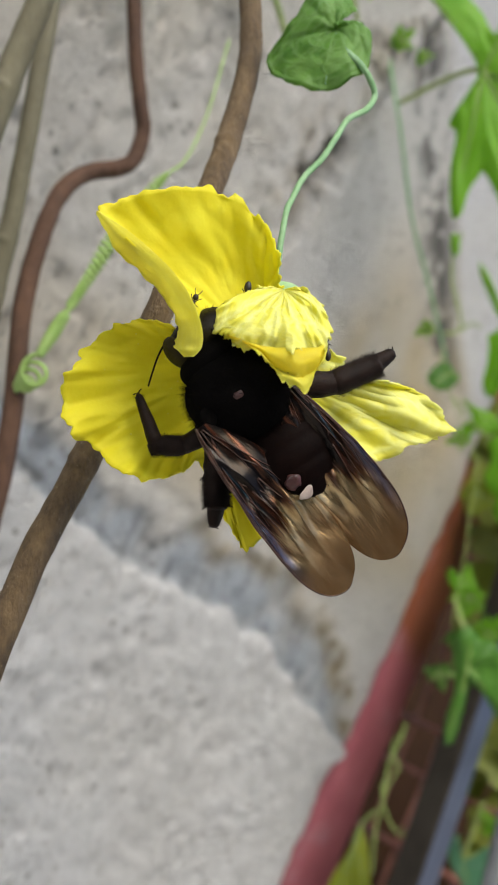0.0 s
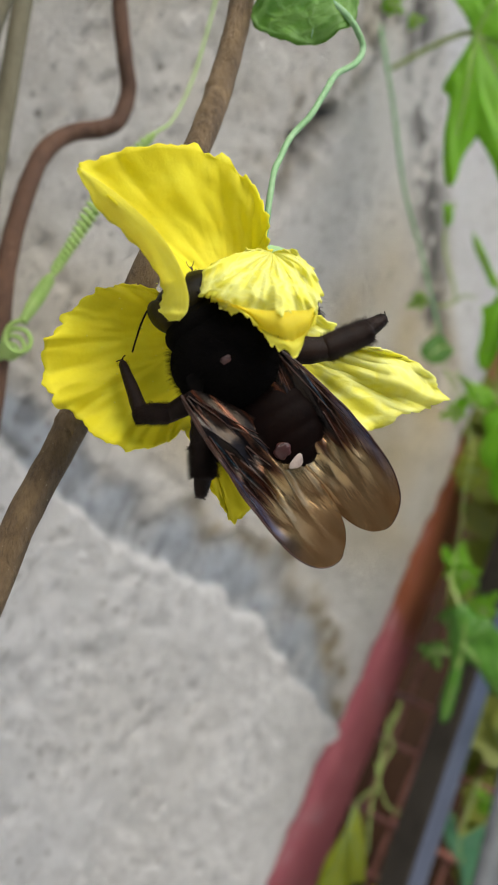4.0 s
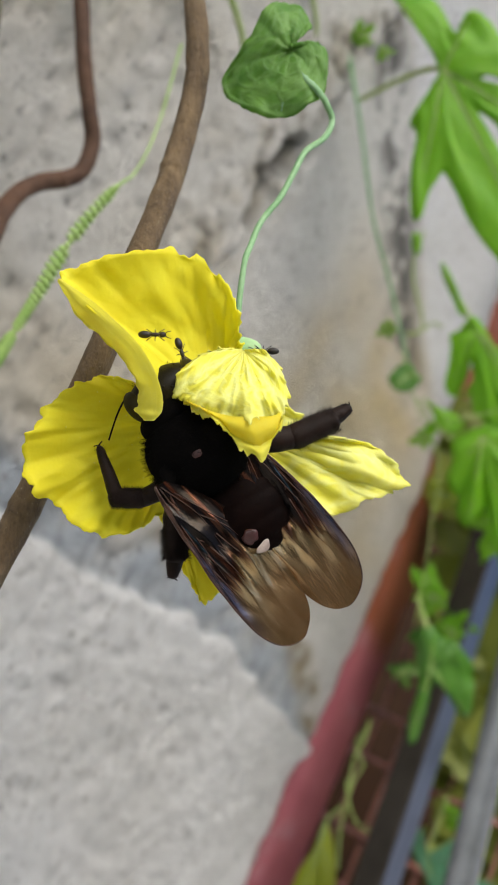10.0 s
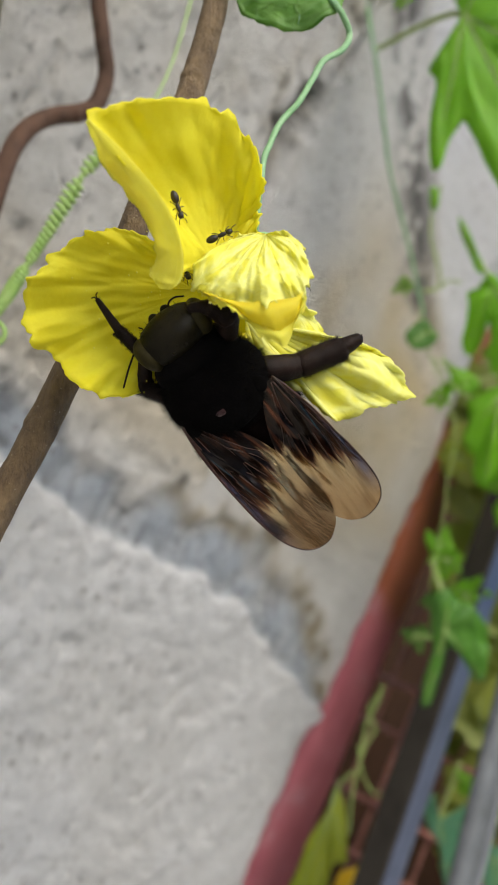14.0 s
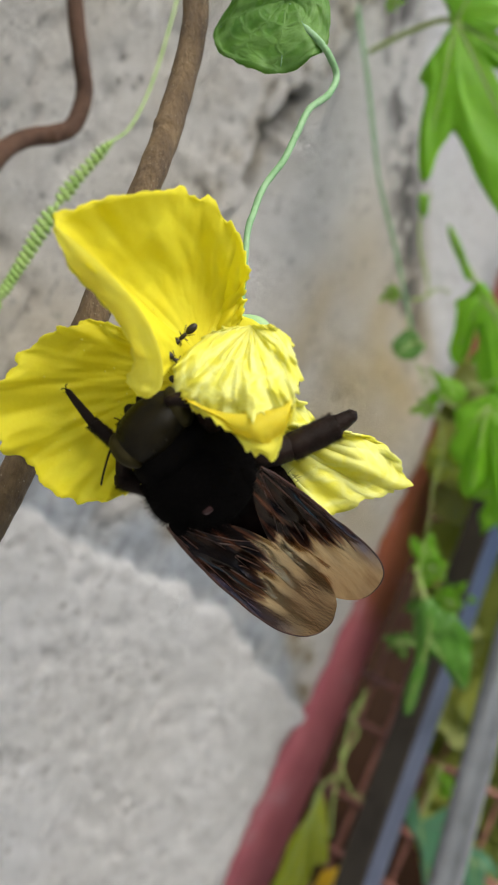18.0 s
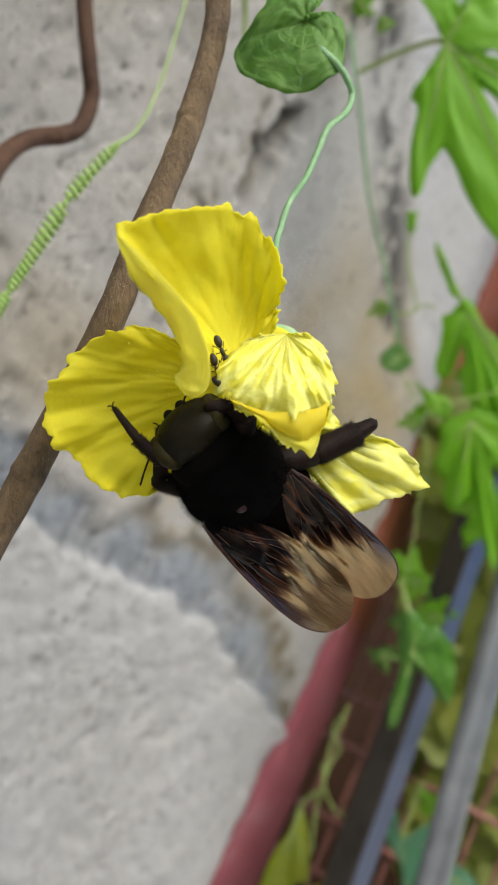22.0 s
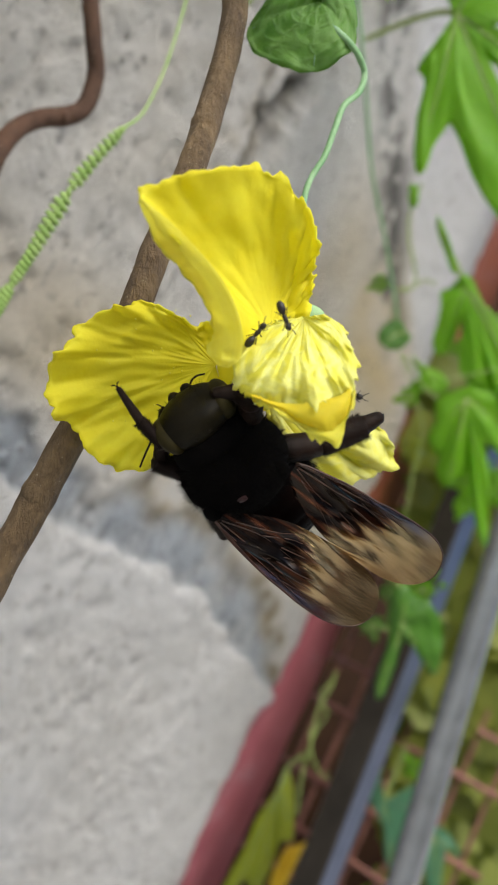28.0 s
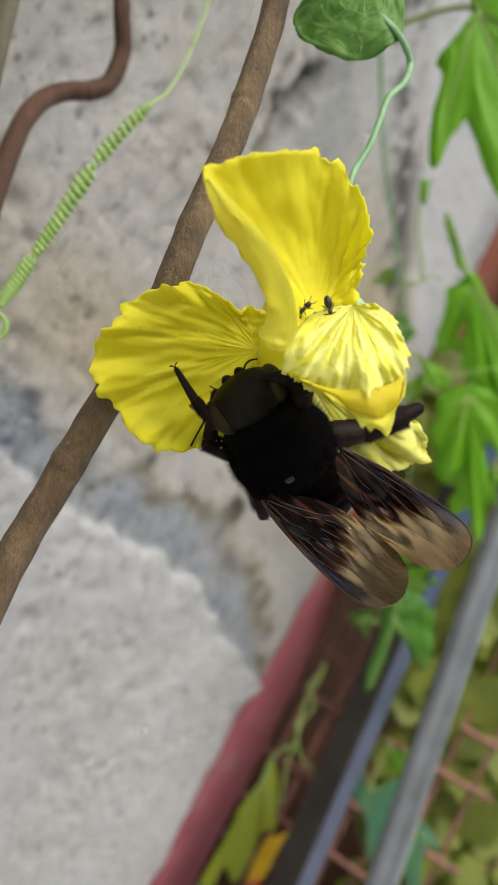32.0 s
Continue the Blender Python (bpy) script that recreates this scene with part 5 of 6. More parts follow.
# the crumpled petal's mouth: a deep yellow hollow under its rim, and a pale frilled lip below
MOUTH = ((-2.6, 94.2, 10.9), (-1.6, 93.0, 10.4), (-0.3, 92.1, 9.8), (1.2, 91.3, 9.3), (2.8, 90.7, 9.0), (4.4, 90.6, 9.0), (5.9, 91.0, 9.0), (7.2, 92.0, 9.2), (8.0, 93.6, 10.0))
DROP = (0.2, 0.2, 0.3, 0.8, 2.2, 3.0, 3.0, 1.8, 0.3)
HOLLOW = [(x, y + 0.3, z - d) for (x, y, z), d in zip(MOUTH, DROP)]
ribbon("mid", "petal_mouth", MOUTH, HOLLOW, PETAL_DEEP, "deep orange-yellow tongue of the petal", 0.0009, 0.0008, 2.0)
ribbon("mid", "frilled_lip", [(x, y + 0.1, z + 0.3) for x, y, z in HOLLOW], [(x * 1.02, y - 0.7, z - 0.5 - 0.12 * d) for (x, y, z), d in zip(HOLLOW, DROP)], PETAL_LIP, "pale frilled lower lip of the petal", 0.0004, 0.0019, 6.0)
bm = bmesh.new()
blob(bm, near((1, 108.2, 10.5)) - HEART, (0.0062, 0.0012, 0.006), None, 28, 18, lambda d: 1 + 0.08 * noise.noise(d * 4))
PETALS["centre"] = part("flower_centre", bm, PETAL, flower, "deep yellow flower centre")
CALYX = (near((3.2, 108.1, 18.2)), near((3.3, 108.9, 15.4)), near((5.6, 116.7, 15.2)))
bm = bmesh.new()
blob(bm, CALYX[0] - HEART + near((0.6, 0, -1.0)), (0.0027, 0.0012, 0.0015), None, 18, 12)
PETALS["calyx"] = part("calyx", bm, SEPAL, flower, "pale mint-green calyx")
for tip in ((9.0, 104.5, 12.6), (6.4, 106.5, 15.6)):
    o = near((4.6, 106.5, 16.0)) - HEART
    t_ = near(tip) - HEART
    side = Vector((0.0009, 0, 0.0012))
    part("sepal", fan(o, [o + side * 0.5, o.lerp(t_, 0.5) + side, t_, o.lerp(t_, 0.5) - side, o - side * 0.5], 8, 5, 0.0003), SEPAL, PETALS["calyx"], "small pale green sepal")

# pollen grains spilt on the spread petal
rng = random.Random(5)
bm = bmesh.new()
for _ in range(46):
    a, r = rng.uniform(1.6, 4.6), rng.uniform(2, 12)
    blob(bm, near((-3.4 + r * math.cos(a) * 1.1, 105.2 - 0.30 * r, 6 + r * math.sin(a) * 0.8)) - HEART, (rng.uniform(0.00006, 0.00013),) * 3, None, 6, 4)
tagged(part("pollen", bm, PETAL_LIP, PETALS["left"]), "spilt pale pollen grains", kind="stuff")

# ---- the flower's stalk and its heart-shaped bract ----
# the bend of the stalk sways on its own: seconds, mm
BENDS = ((0, 17.5, 124.6, 46.7), (6, 17.1, 131.8, 45.3), (7, 16.7, 129.9, 45.1), (8, 17.2, 128.0, 46.4), (9, 18.4, 126.1, 49.8), (11, 18.8, 127.7, 47.0), (12, 18.9, 133.0, 48.1), (13, 18.4, 132.1, 47.5), (16, 17.9, 129.2, 49.2), (17, 19.3, 132.6, 49.5), (18, 18.9, 126.9, 49.2), (19, 19.4, 130.4, 47.0), (21, 18.6, 129.8, 45.5), (22, 18.4, 129.7, 45.9), (23, 18.2, 127.6, 47.7), (24, 19.8, 130.4, 48.7), (29, 19.9, 133.2, 51.2), (30, 19.9, 135.4, 50.8), (32, 19.5, 135.2, 50.3))
BEND, FOOT = near((18.2, 127.6, 47.7)), near((6.8, 113.6, 16.0))
pedicel = thing("flower_stalk", NEAR @ Matrix.Translation(BEND), "pale green flower stalk carrying a heart-shaped bract", "stalk")
STALK_LINE = [(6.8, 113.6, 16.0), (7.3, 115.7, 25.1), (8.1, 117.5, 28.5), (9.3, 119.2, 31.9), (11.5, 120.9, 35.3), (13.1, 122.6, 38.9), (14.7, 124.3, 42.5), (17.1, 125.9, 44.8), (18.3, 127.6, 47.7), (17.3, 126.8, 49.8), (15.9, 126.5, 51.5), (14.0, 126.8, 53.3), (12.3, 128.1, 56.3)]
bm = bmesh.new()
tube(bm, spline([near(p) - BEND for p in STALK_LINE], 10), lambda t: 0.00038 + 0.00008 * t, 12, True, 0.15)
part("stalk", bm, STALK, pedicel)
BRACT = [(11.9, 128.7, 57.6), (12.7, 128.7, 58.3), (14.2, 128.5, 58.4), (15.7, 128.9, 58.7), (16.9, 129.3, 57.9), (17.4, 129.1, 54.9), (16.9, 128.4, 51.4), (14.5, 127.0, 49.0), (11.2, 127.2, 47.7), (8.4, 128.5, 48.0), (5.5, 129.8, 49.7), (3.2, 131.1, 51.7), (2.9, 131.3, 54.2), (4.6, 130.3, 56.9), (6.7, 129.2, 59.6), (8.1, 129.3, 62.4), (9.7, 130.2, 64.2), (11.7, 131.1, 65.1), (13.4, 130.9, 64.4), (14.5, 130.7, 62.4), (14.7, 130.1, 60.5)]
o = near((12.1, 128.6, 57.3)) - BEND
rim = [near(p) - BEND for p in BRACT]
bract = part("bract", fan(o, rim, 20, 8, 0.0012, 0.0020, teeth=0.0003, seed=9, fold=0.00035, closed=True), BRACT_GREEN, pedicel, "heart-shaped dark green bract with pale veins")
for k in (5, 8, 10, 12, 15, 18):
    bm = bmesh.new()
    tube(bm, spline([o.lerp(rim[k], s) + Vector((0, -1, 0)) * (0.0010 * math.sin(math.pi * s ** 0.9) + 0.00008) for s in (0, 0.2, 0.45, 0.7, 0.92)], 5), lambda t: 0.00020 * (1 - 0.7 * t), 6)
    part("rib", bm, STALK, bract, "pale leaf rib")


# ---- the carpenter bee ----
def frame_of(origin, right, front, back_):
    m = Matrix((right, front, back_)).transposed().to_4x4()
    m.translation = near(origin)
    return m


# its stance deep in the flower, and after it has backed out and turned
STANCE_IN = frame_of((-1.0, 98.0, 4.9), (0.847, 0.102, 0.522), (-0.528, 0.050, 0.848), (0.060, -0.994, 0.096))
STANCE_OUT = frame_of((-1.5, 99.0, -1.2), (0.760, -0.116, 0.640), (-0.621, -0.421, 0.661), (0.193, -0.900, -0.392))
bee = thing("carpenter_bee", NEAR @ STANCE_IN, "large black carpenter bee with smoky bronze wings on the flower", "bee")


def hairs(bm, count, centre, radii, length, seed, keep=None):
    """Short stiff hairs that stand on an ellipsoid."""
    rng = random.Random(seed)
    for _ in range(count):
        d = Vector((rng.gauss(0, 1), rng.gauss(0, 1), rng.gauss(0, 1))).normalized()
        if keep and not keep(d):
            continue
        p = Vector((d.x * radii[0], d.y * radii[1], d.z * radii[2])) + Vector(centre)
        lean = (d + Vector((rng.gauss(0, 0.35), rng.gauss(0, 0.35), rng.gauss(0, 0.35)))).normalized()
        side = lean.orthogonal().normalized() * 0.000035
        other = lean.cross(side)
        tip = bm.verts.new(p + lean * length * rng.uniform(0.6, 1.2))
        b = [bm.verts.new(p + side * math.cos(a) + other * math.sin(a)) for a in (0, 2.1, 4.2)]
        for i in range(3):
            bm.faces.new((b[i], b[(i + 1) % 3], tip))


def mm3(*v):
    return tuple(x * 0.001 for x in v)


bm = bmesh.new()
blob(bm, (0, 0, 0), mm3(5.9, 5.6, 5.0), None, 40, 26, lambda d: 1 + 0.05 * noise.noise(d * 2.2) + 0.03 * abs(d.x) ** 3)
thorax = part("thorax", bm, BEE_FUR, bee, "velvety black thorax")
bm = bmesh.new()
hairs(bm, 4200, (0, 0, 0), mm3(5.85, 5.55, 4.95), 0.0011, 21)
part("fur", bm, BEE_FUR, thorax)
bm = bmesh.new()
blob(bm, mm3(0.3, -7.8, -2.3), mm3(6.1, 6.8, 4.1), None, 48, 60, lambda d: 1 - 0.03 * (0.5 + 0.5 * math.cos(2 * math.pi * 2.6 * d.y)) ** 4)
abdomen = part("abdomen", bm, BEE_BAND, bee, "glossy black banded abdomen")
bm = bmesh.new()
hairs(bm, 900, mm3(0.3, -7.8, -2.3), mm3(6.05, 6.75, 4.0), 0.0011, 22, lambda d: abs(d.x) > 0.7 or d.y < -0.8)
part("fringe", bm, BEE_FUR, abdomen)
# white glint on the tail end, built as a small pale piece
bm = bmesh.new()
blob(bm, mm3(0.2, -13.2, 0.32), mm3(0.95, 0.75, 0.12), Euler((radians(40), 0, radians(15))).to_matrix(), 18, 12, lambda d: 1 - 0.14 * math.cos(3 * math.atan2(d.y, d.x) + 1.2))
part("tail_glint", bm, TAIL_GLINT, abdomen, "pale grey glint painted on the tail end")
# pinkish highlight on the abdomen, painted as a coloured spot
bm = bmesh.new()
blob(bm, mm3(-0.5, -11.4, 1.17), mm3(0.95, 0.85, 0.3), Euler((radians(22), 0, 0)).to_matrix(), 18, 12, lambda d: 1 + 0.3 * noise.noise(d * 2))
part("pink_glint", bm, BEE_PINK, abdomen, "small pinkish highlight painted on the abdomen")
bm = bmesh.new()
blob(bm, mm3(0, 4.4, -0.4), mm3(4.7, 2.6, 3.9), None, 28, 18)
part("collar", bm, BEE_FUR, thorax, "black furry collar behind the head")
# patch worn bald in the fur; its pinkish glint is plain colour
bm = bmesh.new()
blob(bm, mm3(-0.8, -0.6, 4.7), mm3(0.75, 0.6, 0.42), None, 24, 16, lambda d: 1 + 0.10 * noise.noise(d * 2))
part("bald_patch", bm, BEE_PINK, thorax, "small bald patch worn into the fur, its pinkish glint painted on")
bm = bmesh.new()
blob(bm, mm3(0, 7.4, -0.8), mm3(4.4, 2.7, 3.6), None, 36, 24)
head = part("head", bm, BEE_SHELL, bee, "broad black head")
for sx in (-1, 1):
    bm = bmesh.new()
    blob(bm, mm3(3.3 * sx, 7.3, -0.6), mm3(1.35, 2.1, 2.7), Euler((0, 0, radians(-14 * sx))).to_matrix(), 24, 16)
    part("compound_eye", bm, BEE_EYE, head, "dull olive-brown compound eye")
bm = bmesh.new()
hairs(bm, 220, mm3(0, 7.4, -0.8), mm3(4.3, 2.6, 3.5), 0.0006, 23, lambda d: abs(d.x) < 0.6)
part("face_fur", bm, BEE_FUR, head)
for k in range(3):
    bm = bmesh.new()
    blob(bm, mm3((k - 1) * 0.8, 7.0 + (0.5 if k == 1 else 0), 2.7), mm3(0.2, 0.2, 0.14), None, 10, 8)
    part("ocellus", bm, BEE_SHELL, head)
for sx in (-1, 1):
    bm = bmesh.new()
    blob(bm, mm3(0.8 * sx, 8.8, -3.0), mm3(0.8, 1.2, 0.9), None, 18, 12)
    part("mandible", bm, BEE_SHELL, head)
for sx in (-1, 1):
    bm = bmesh.new()
    tube(bm, spline([mm3(2.6 * sx, 9.0, -0.4), mm3(4.2 * sx, 8.8, -0.2), mm3(5.6 * sx, 8.0, -0.3), mm3(6.9 * sx, 7.0, -0.8), mm3(8.1 * sx, 6.0, -1.3)] if sx < 0 else [mm3(1.2, 9.4, -1.2), mm3(1.6, 10.0, -2.2), mm3(2.4, 9.8, -3.2), mm3(3.2, 9.0, -4.0)], 8), lambda t: 0.00012 - 0.00002 * t, 8)
    part("antenna", bm, BEE_SHELL, head)


def wing_outline(length, width):
    """Leading edge nearly straight, a rounded tip and a fuller hind edge: points (along, across)."""
    lead = [(0, 0), (0.12, 0.09), (0.3, 0.18), (0.55, 0.27), (0.76, 0.30), (0.89, 0.25), (0.965, 0.14)]
    hind = [(1.0, -0.01), (0.99, -0.13), (0.95, -0.25), (0.87, -0.35), (0.74, -0.42), (0.58, -0.43), (0.42, -0.42), (0.27, -0.37), (0.12, -0.25), (0.0, -0.10)]
    return [Vector((a * length, c * width, 0)) for a, c in lead + hind]


def wing_part(name, length, width, mirror, label, seed):
    """A wing hinged at its root: the film is a thin pleated sheet, the veins are rods on it."""
    edge = spline(wing_outline(length, width), 8)
    bm = bmesh.new()
    uvl = bm.loops.layers.uv.new("UVMap")
    centre = Vector((0.48 * length, -0.12 * width, 0))
    rows, grid, where = 30, [], {}

    def lift(p):
        u, c = p.x / length, p.y / width
        mid = math.exp(-((u - 0.42) / 0.26) ** 2)
        pleat = 0.00035 * mid * (1 - abs(math.sin((c + 0.10 * math.sin(5 * u)) * 15 + 2.2 * u + seed)) * 1.6)
        pleat += 0.0006 * mid * noise.noise(Vector((u * 9 + seed, c * 7, 0))) + 0.00025 * noise.noise(Vector((u * 5 + seed, c * 3, 0)))
        return pleat - 0.0012 * u * u + 0.0010 * math.sin(math.pi * u) * (c + 0.1)

    for j in range(rows + 1):
        row = []
        for e in edge[:-1]:
            p = centre.lerp(e, 0.02 + 0.98 * j / rows)
            q = Vector((p.x, p.y * mirror, lift(p)))
            vtx = bm.verts.new(q)
            where[vtx] = (p.x / length, p.y / width * 0.7 + 0.5)
            row.append(vtx)
        grid.append(row)
    n = len(grid[0])
    for a, b in zip(grid, grid[1:]):
        for i in range(n):
            f = bm.faces.new((a[i], a[(i + 1) % n], b[(i + 1) % n], b[i]))
            for lp in f.loops:
                lp[uvl].uv = where[lp.vert]
    bm.faces.new(grid[0])
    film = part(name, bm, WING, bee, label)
    lines = [[(0, 0), (0.3, 0.17), (0.55, 0.255)], [(0.02, -0.02), (0.3, 0.06), (0.52, 0.14)], [(0.3, 0.06), (0.40, -0.06), (0.50, -0.07)],
             [(0.02, -0.04), (0.22, -0.12), (0.42, -0.08)], [(0.22, -0.12), (0.34, -0.24), (0.42, -0.27)], [(0.08, -0.1), (0.26, -0.22), (0.36, -0.31)], [(0.0, 0.01), (0.3, 0.12), (0.5, 0.2), (0.62, 0.23)],
             [(0.38, 0.10), (0.50, 0.09), (0.60, 0.10)], [(0.36, 0.02), (0.48, 0.01), (0.58, 0.0)], [(0.34, -0.12), (0.45, -0.15), (0.53, -0.18)], [(0.44, 0.17), (0.58, 0.17), (0.68, 0.17)]]
    bm = bmesh.new()
    border = [Vector((p.x, p.y * mirror, lift(p))) for p in edge[:int(len(edge) * 0.50)]]
    tube(bm, border, lambda t: 0.00017 - 0.00013 * t, 6)
    part("leading_edge", bm, WING_VEIN, film, "dark thickened leading edge")
    for pts in lines:
        bm = bmesh.new()
        path = []
        for a, c in pts:
            p = Vector((a * length, c * width, 0))
            path.append(Vector((p.x, p.y * mirror, lift(p) + 0.00006)))
        tube(bm, spline(path, 6), lambda t: 0.000085 - 0.00006 * t, 6)
        part("vein", bm, WING_VEIN, film)
    return film


def hinge(root, azimuth, dip, roll_):
    """The pose of a wing in the bee's space: azimuth 270 points to the tail."""
    return Matrix.Translation(mm3(*root)) @ pose(0, 0, 0, 0, 0, azimuth) @ pose(0, 0, 0, 0, dip, 0) @ pose(0, 0, 0, roll_, 0, 0)


WINGS = {}
for key, mirror, size in (("left", -1, (0.0250, 0.0108)), ("right", 1, (0.0243, 0.0111))):
    WINGS[key] = wing_part("forewing", *size, mirror, "smoky brown forewing with dark veins and violet sheen", 1 if key == "left" else 4)
    WINGS[key + "_hind"] = wing_part("hindwing", size[0] * 0.62, size[1] * 0.62, mirror, "short smoky hindwing under the forewing", 2 if key == "left" else 6)
for key, at_ in (("left", (-4.7, -0.9, 3.5)), ("right", (4.1, -1.3, 3.6))):
    bm = bmesh.new()
    blob(bm, mm3(*at_), mm3(0.8, 1.1, 0.3), None, 16, 12)
    part("tegula", bm, BEE_FUR, thorax, "small glossy scale over the wing root")
# root, azimuth, dip and roll of each forewing: folded in the flower, outside it, and spread at last
FOLDS = {"left": (((-6.5, -1.3, 4.3), 282.5, 13.5, -10), ((-5.3, 0.0, 3.6), 278, 1, -9), ((-4.8, -1.6, 4.2), 285, -3.5, -12)),
         "right": (((4.5, -1.7, 2.2), 274.7, 14.5, -6), ((5.6, -1.7, 3.4), 266, 3, 8), ((5.6, -2.1, 3.3), 281.5, -6, 2))}


def wing_poses(key):
    """The three poses of a wing; a hindwing lies close under its forewing."""
    side, hind = key.split("_")[0], key.endswith("hind")
    inward = (0.9 if side == "left" else -0.9, -1.3, -0.8)
    return [hinge([c + d for c, d in zip(root, inward)] if hind else root, azimuth - (1 if hind else 0), dip + (3 if hind else 0), roll_) for root, azimuth, dip, roll_ in FOLDS[side]]



def leg_part(name, pts, thick, label, seed, brush=0.0007):
    """A leg of coxa and femur, tibia with its brush of hairs, and clawed foot; pts: hip, knee, ankle, toe."""
    hip, knee, ankle, toe = [Vector(mm3(*p)) for p in pts]
    leg = None
    for k, (nm, a, b, r0, r1) in enumerate((("femur", hip, knee, thick, thick * 0.9), ("tibia", knee, ankle, thick * 0.95, thick * 0.85), ("tarsus", ankle - (ankle - knee).normalized() * thick * 0.5, toe, thick * 0.80, thick * 0.40))):
        bm = bmesh.new()
        reach = (b - a).normalized() * 0.45 * r0
        path = [(a - reach).lerp(b + reach, i / 16) - hip for i in range(17)]
        tube(bm, path, lambda t, r0=r0, r1=r1: (r0 + (r1 - r0) * t) * (0.84 + 0.22 * math.sin(math.pi * min(1, 0.12 + t * 0.84)) ** 0.7) * max(0.2, math.sqrt(1 - (max(0, abs(2 * t - 1) - 0.78) / 0.22) ** 2)), 12, True, 0.08, seed)
        if k:
            rng = random.Random(seed + k)
            axis = (b - a).normalized()
            for _ in range(2600 if k == 1 else 800):
                t = rng.random()
                side = axis.orthogonal().normalized()
                side.rotate(Matrix.Rotation(rng.uniform(0, 6.28), 3, axis))
                p = a.lerp(b, t) - hip + side * (r0 if k == 1 else r1) * 0.8
                d = (side + axis * rng.uniform(0.1, 0.9)).normalized()
                w = d.orthogonal().normalized() * 0.000028
                tip = bm.verts.new(p + d * brush * rng.uniform(0.35, 1.05) * (1 if k == 1 else 0.6))
                q = [bm.verts.new(p + w), bm.verts.new(p - w), bm.verts.new(p + w.cross(d))]
                for i in range(3):
                    bm.faces.new((q[i], q[(i + 1) % 3], tip))
        if k == 2:
            for sgn in (-1, 1):
                claw = (b - a).normalized().orthogonal() * 0.00035 * sgn
                tube(bm, spline([b - hip, b - hip + (b - a).normalized() * 0.0004 + claw * 0.6, b - hip + (b - a).normalized() * 0.0005 + claw * 1.6], 4), 0.00007, 5)
        if leg is None:
            leg = part(name, bm, BEE_LEG, bee, label)
        else:
            part(nm, bm, BEE_LEG, leg)
    leg.location = hip
    return leg


LEGS = {
    "fl": leg_part("foreleg", ((-3.6, 3.4, -2.4), (-6.4, 4.0, -3.0), (-6.9, 7.2, -4.6), (-6.6, 10.9, -6.2)), 0.0007, "slender black foreleg stretched over the petal", 31, 0.0005),
    "hl": leg_part("hindleg", ((-5.4, -4.2, -2.0), (-7.0, -6.2, -2.0), (-8.7, -9.2, -2.3), (-10.0, -10.6, -2.5)), 0.0015, "thick hairy dark brown hindleg", 33, 0.0010),
    "mr": leg_part("middle_leg", ((5.2, -2.4, -0.6), (9.6, -4.6, -1.4), (15.0, -5.4, -2.0), (17.0, -5.2, -1.9)), 0.00155, "thick black middle leg with a dense brush", 35, 0.0009),
    "fr": leg_part("foreleg", ((4.2, 3.0, -0.6), (6.4, 5.4, 0.6), (6.0, 8.0, 0.7), (4.0, 8.9, 0.4)), 0.0013, "black foreleg tucked beside the head", 37),
    "ml": leg_part("middle_leg", ((-4.6, -1.8, -1.2), (-8.2, -1.6, -2.2), (-11.2, 0.4, -3.0), (-9.5, 6.0, -3.6)), 0.00115, "bristly black middle leg with a hooked foot", 39),
    "hr": leg_part("hindleg", ((3.4, -5.0, -2.8), (4.6, -7.2, -4.0), (5.2, -9.6, -4.8), (5.6, -11.6, -5.4)), 0.0014, "hairy black hindleg under the wing", 41, 0.0010),
}


# ---- ants ----
def build_ant(m):
    ant = thing("ant", m, "small black ant crawling on the flower", "ant", "ants on the flower")
    for nm, c, r in (("gaster", (-1.15, 0, 0.45), (0.72, 0.42, 0.4)), ("thorax", (0, 0, 0.45), (0.55, 0.24, 0.24)), ("head", (0.82, 0, 0.45), (0.38, 0.32, 0.28))):
        bm = bmesh.new()
        blob(bm, mm3(*c), mm3(*r), None, 16, 10)
        part(nm, bm, ANT, ant)
    for sy in (-1, 1):
        for x0, dx in ((0.35, 0.7), (0.05, -0.1), (-0.25, -0.8)):
            bm = bmesh.new()
            tube(bm, spline([mm3(x0, 0.15 * sy, 0.4), mm3(x0 + dx * 0.45, 0.38 * sy, 0.5), mm3(x0 + dx * 0.9, 0.62 * sy, 0.0)], 5), 0.00005, 5)
            part("leg", bm, ANT, ant)
        bm = bmesh.new()
        tube(bm, spline([mm3(1.1, 0.12 * sy, 0.6), mm3(1.4, 0.32 * sy, 0.7), mm3(1.75, 0.4 * sy, 0.5)], 5), 0.00004, 5)
        part("antenna", bm, ANT, ant)
    return ant


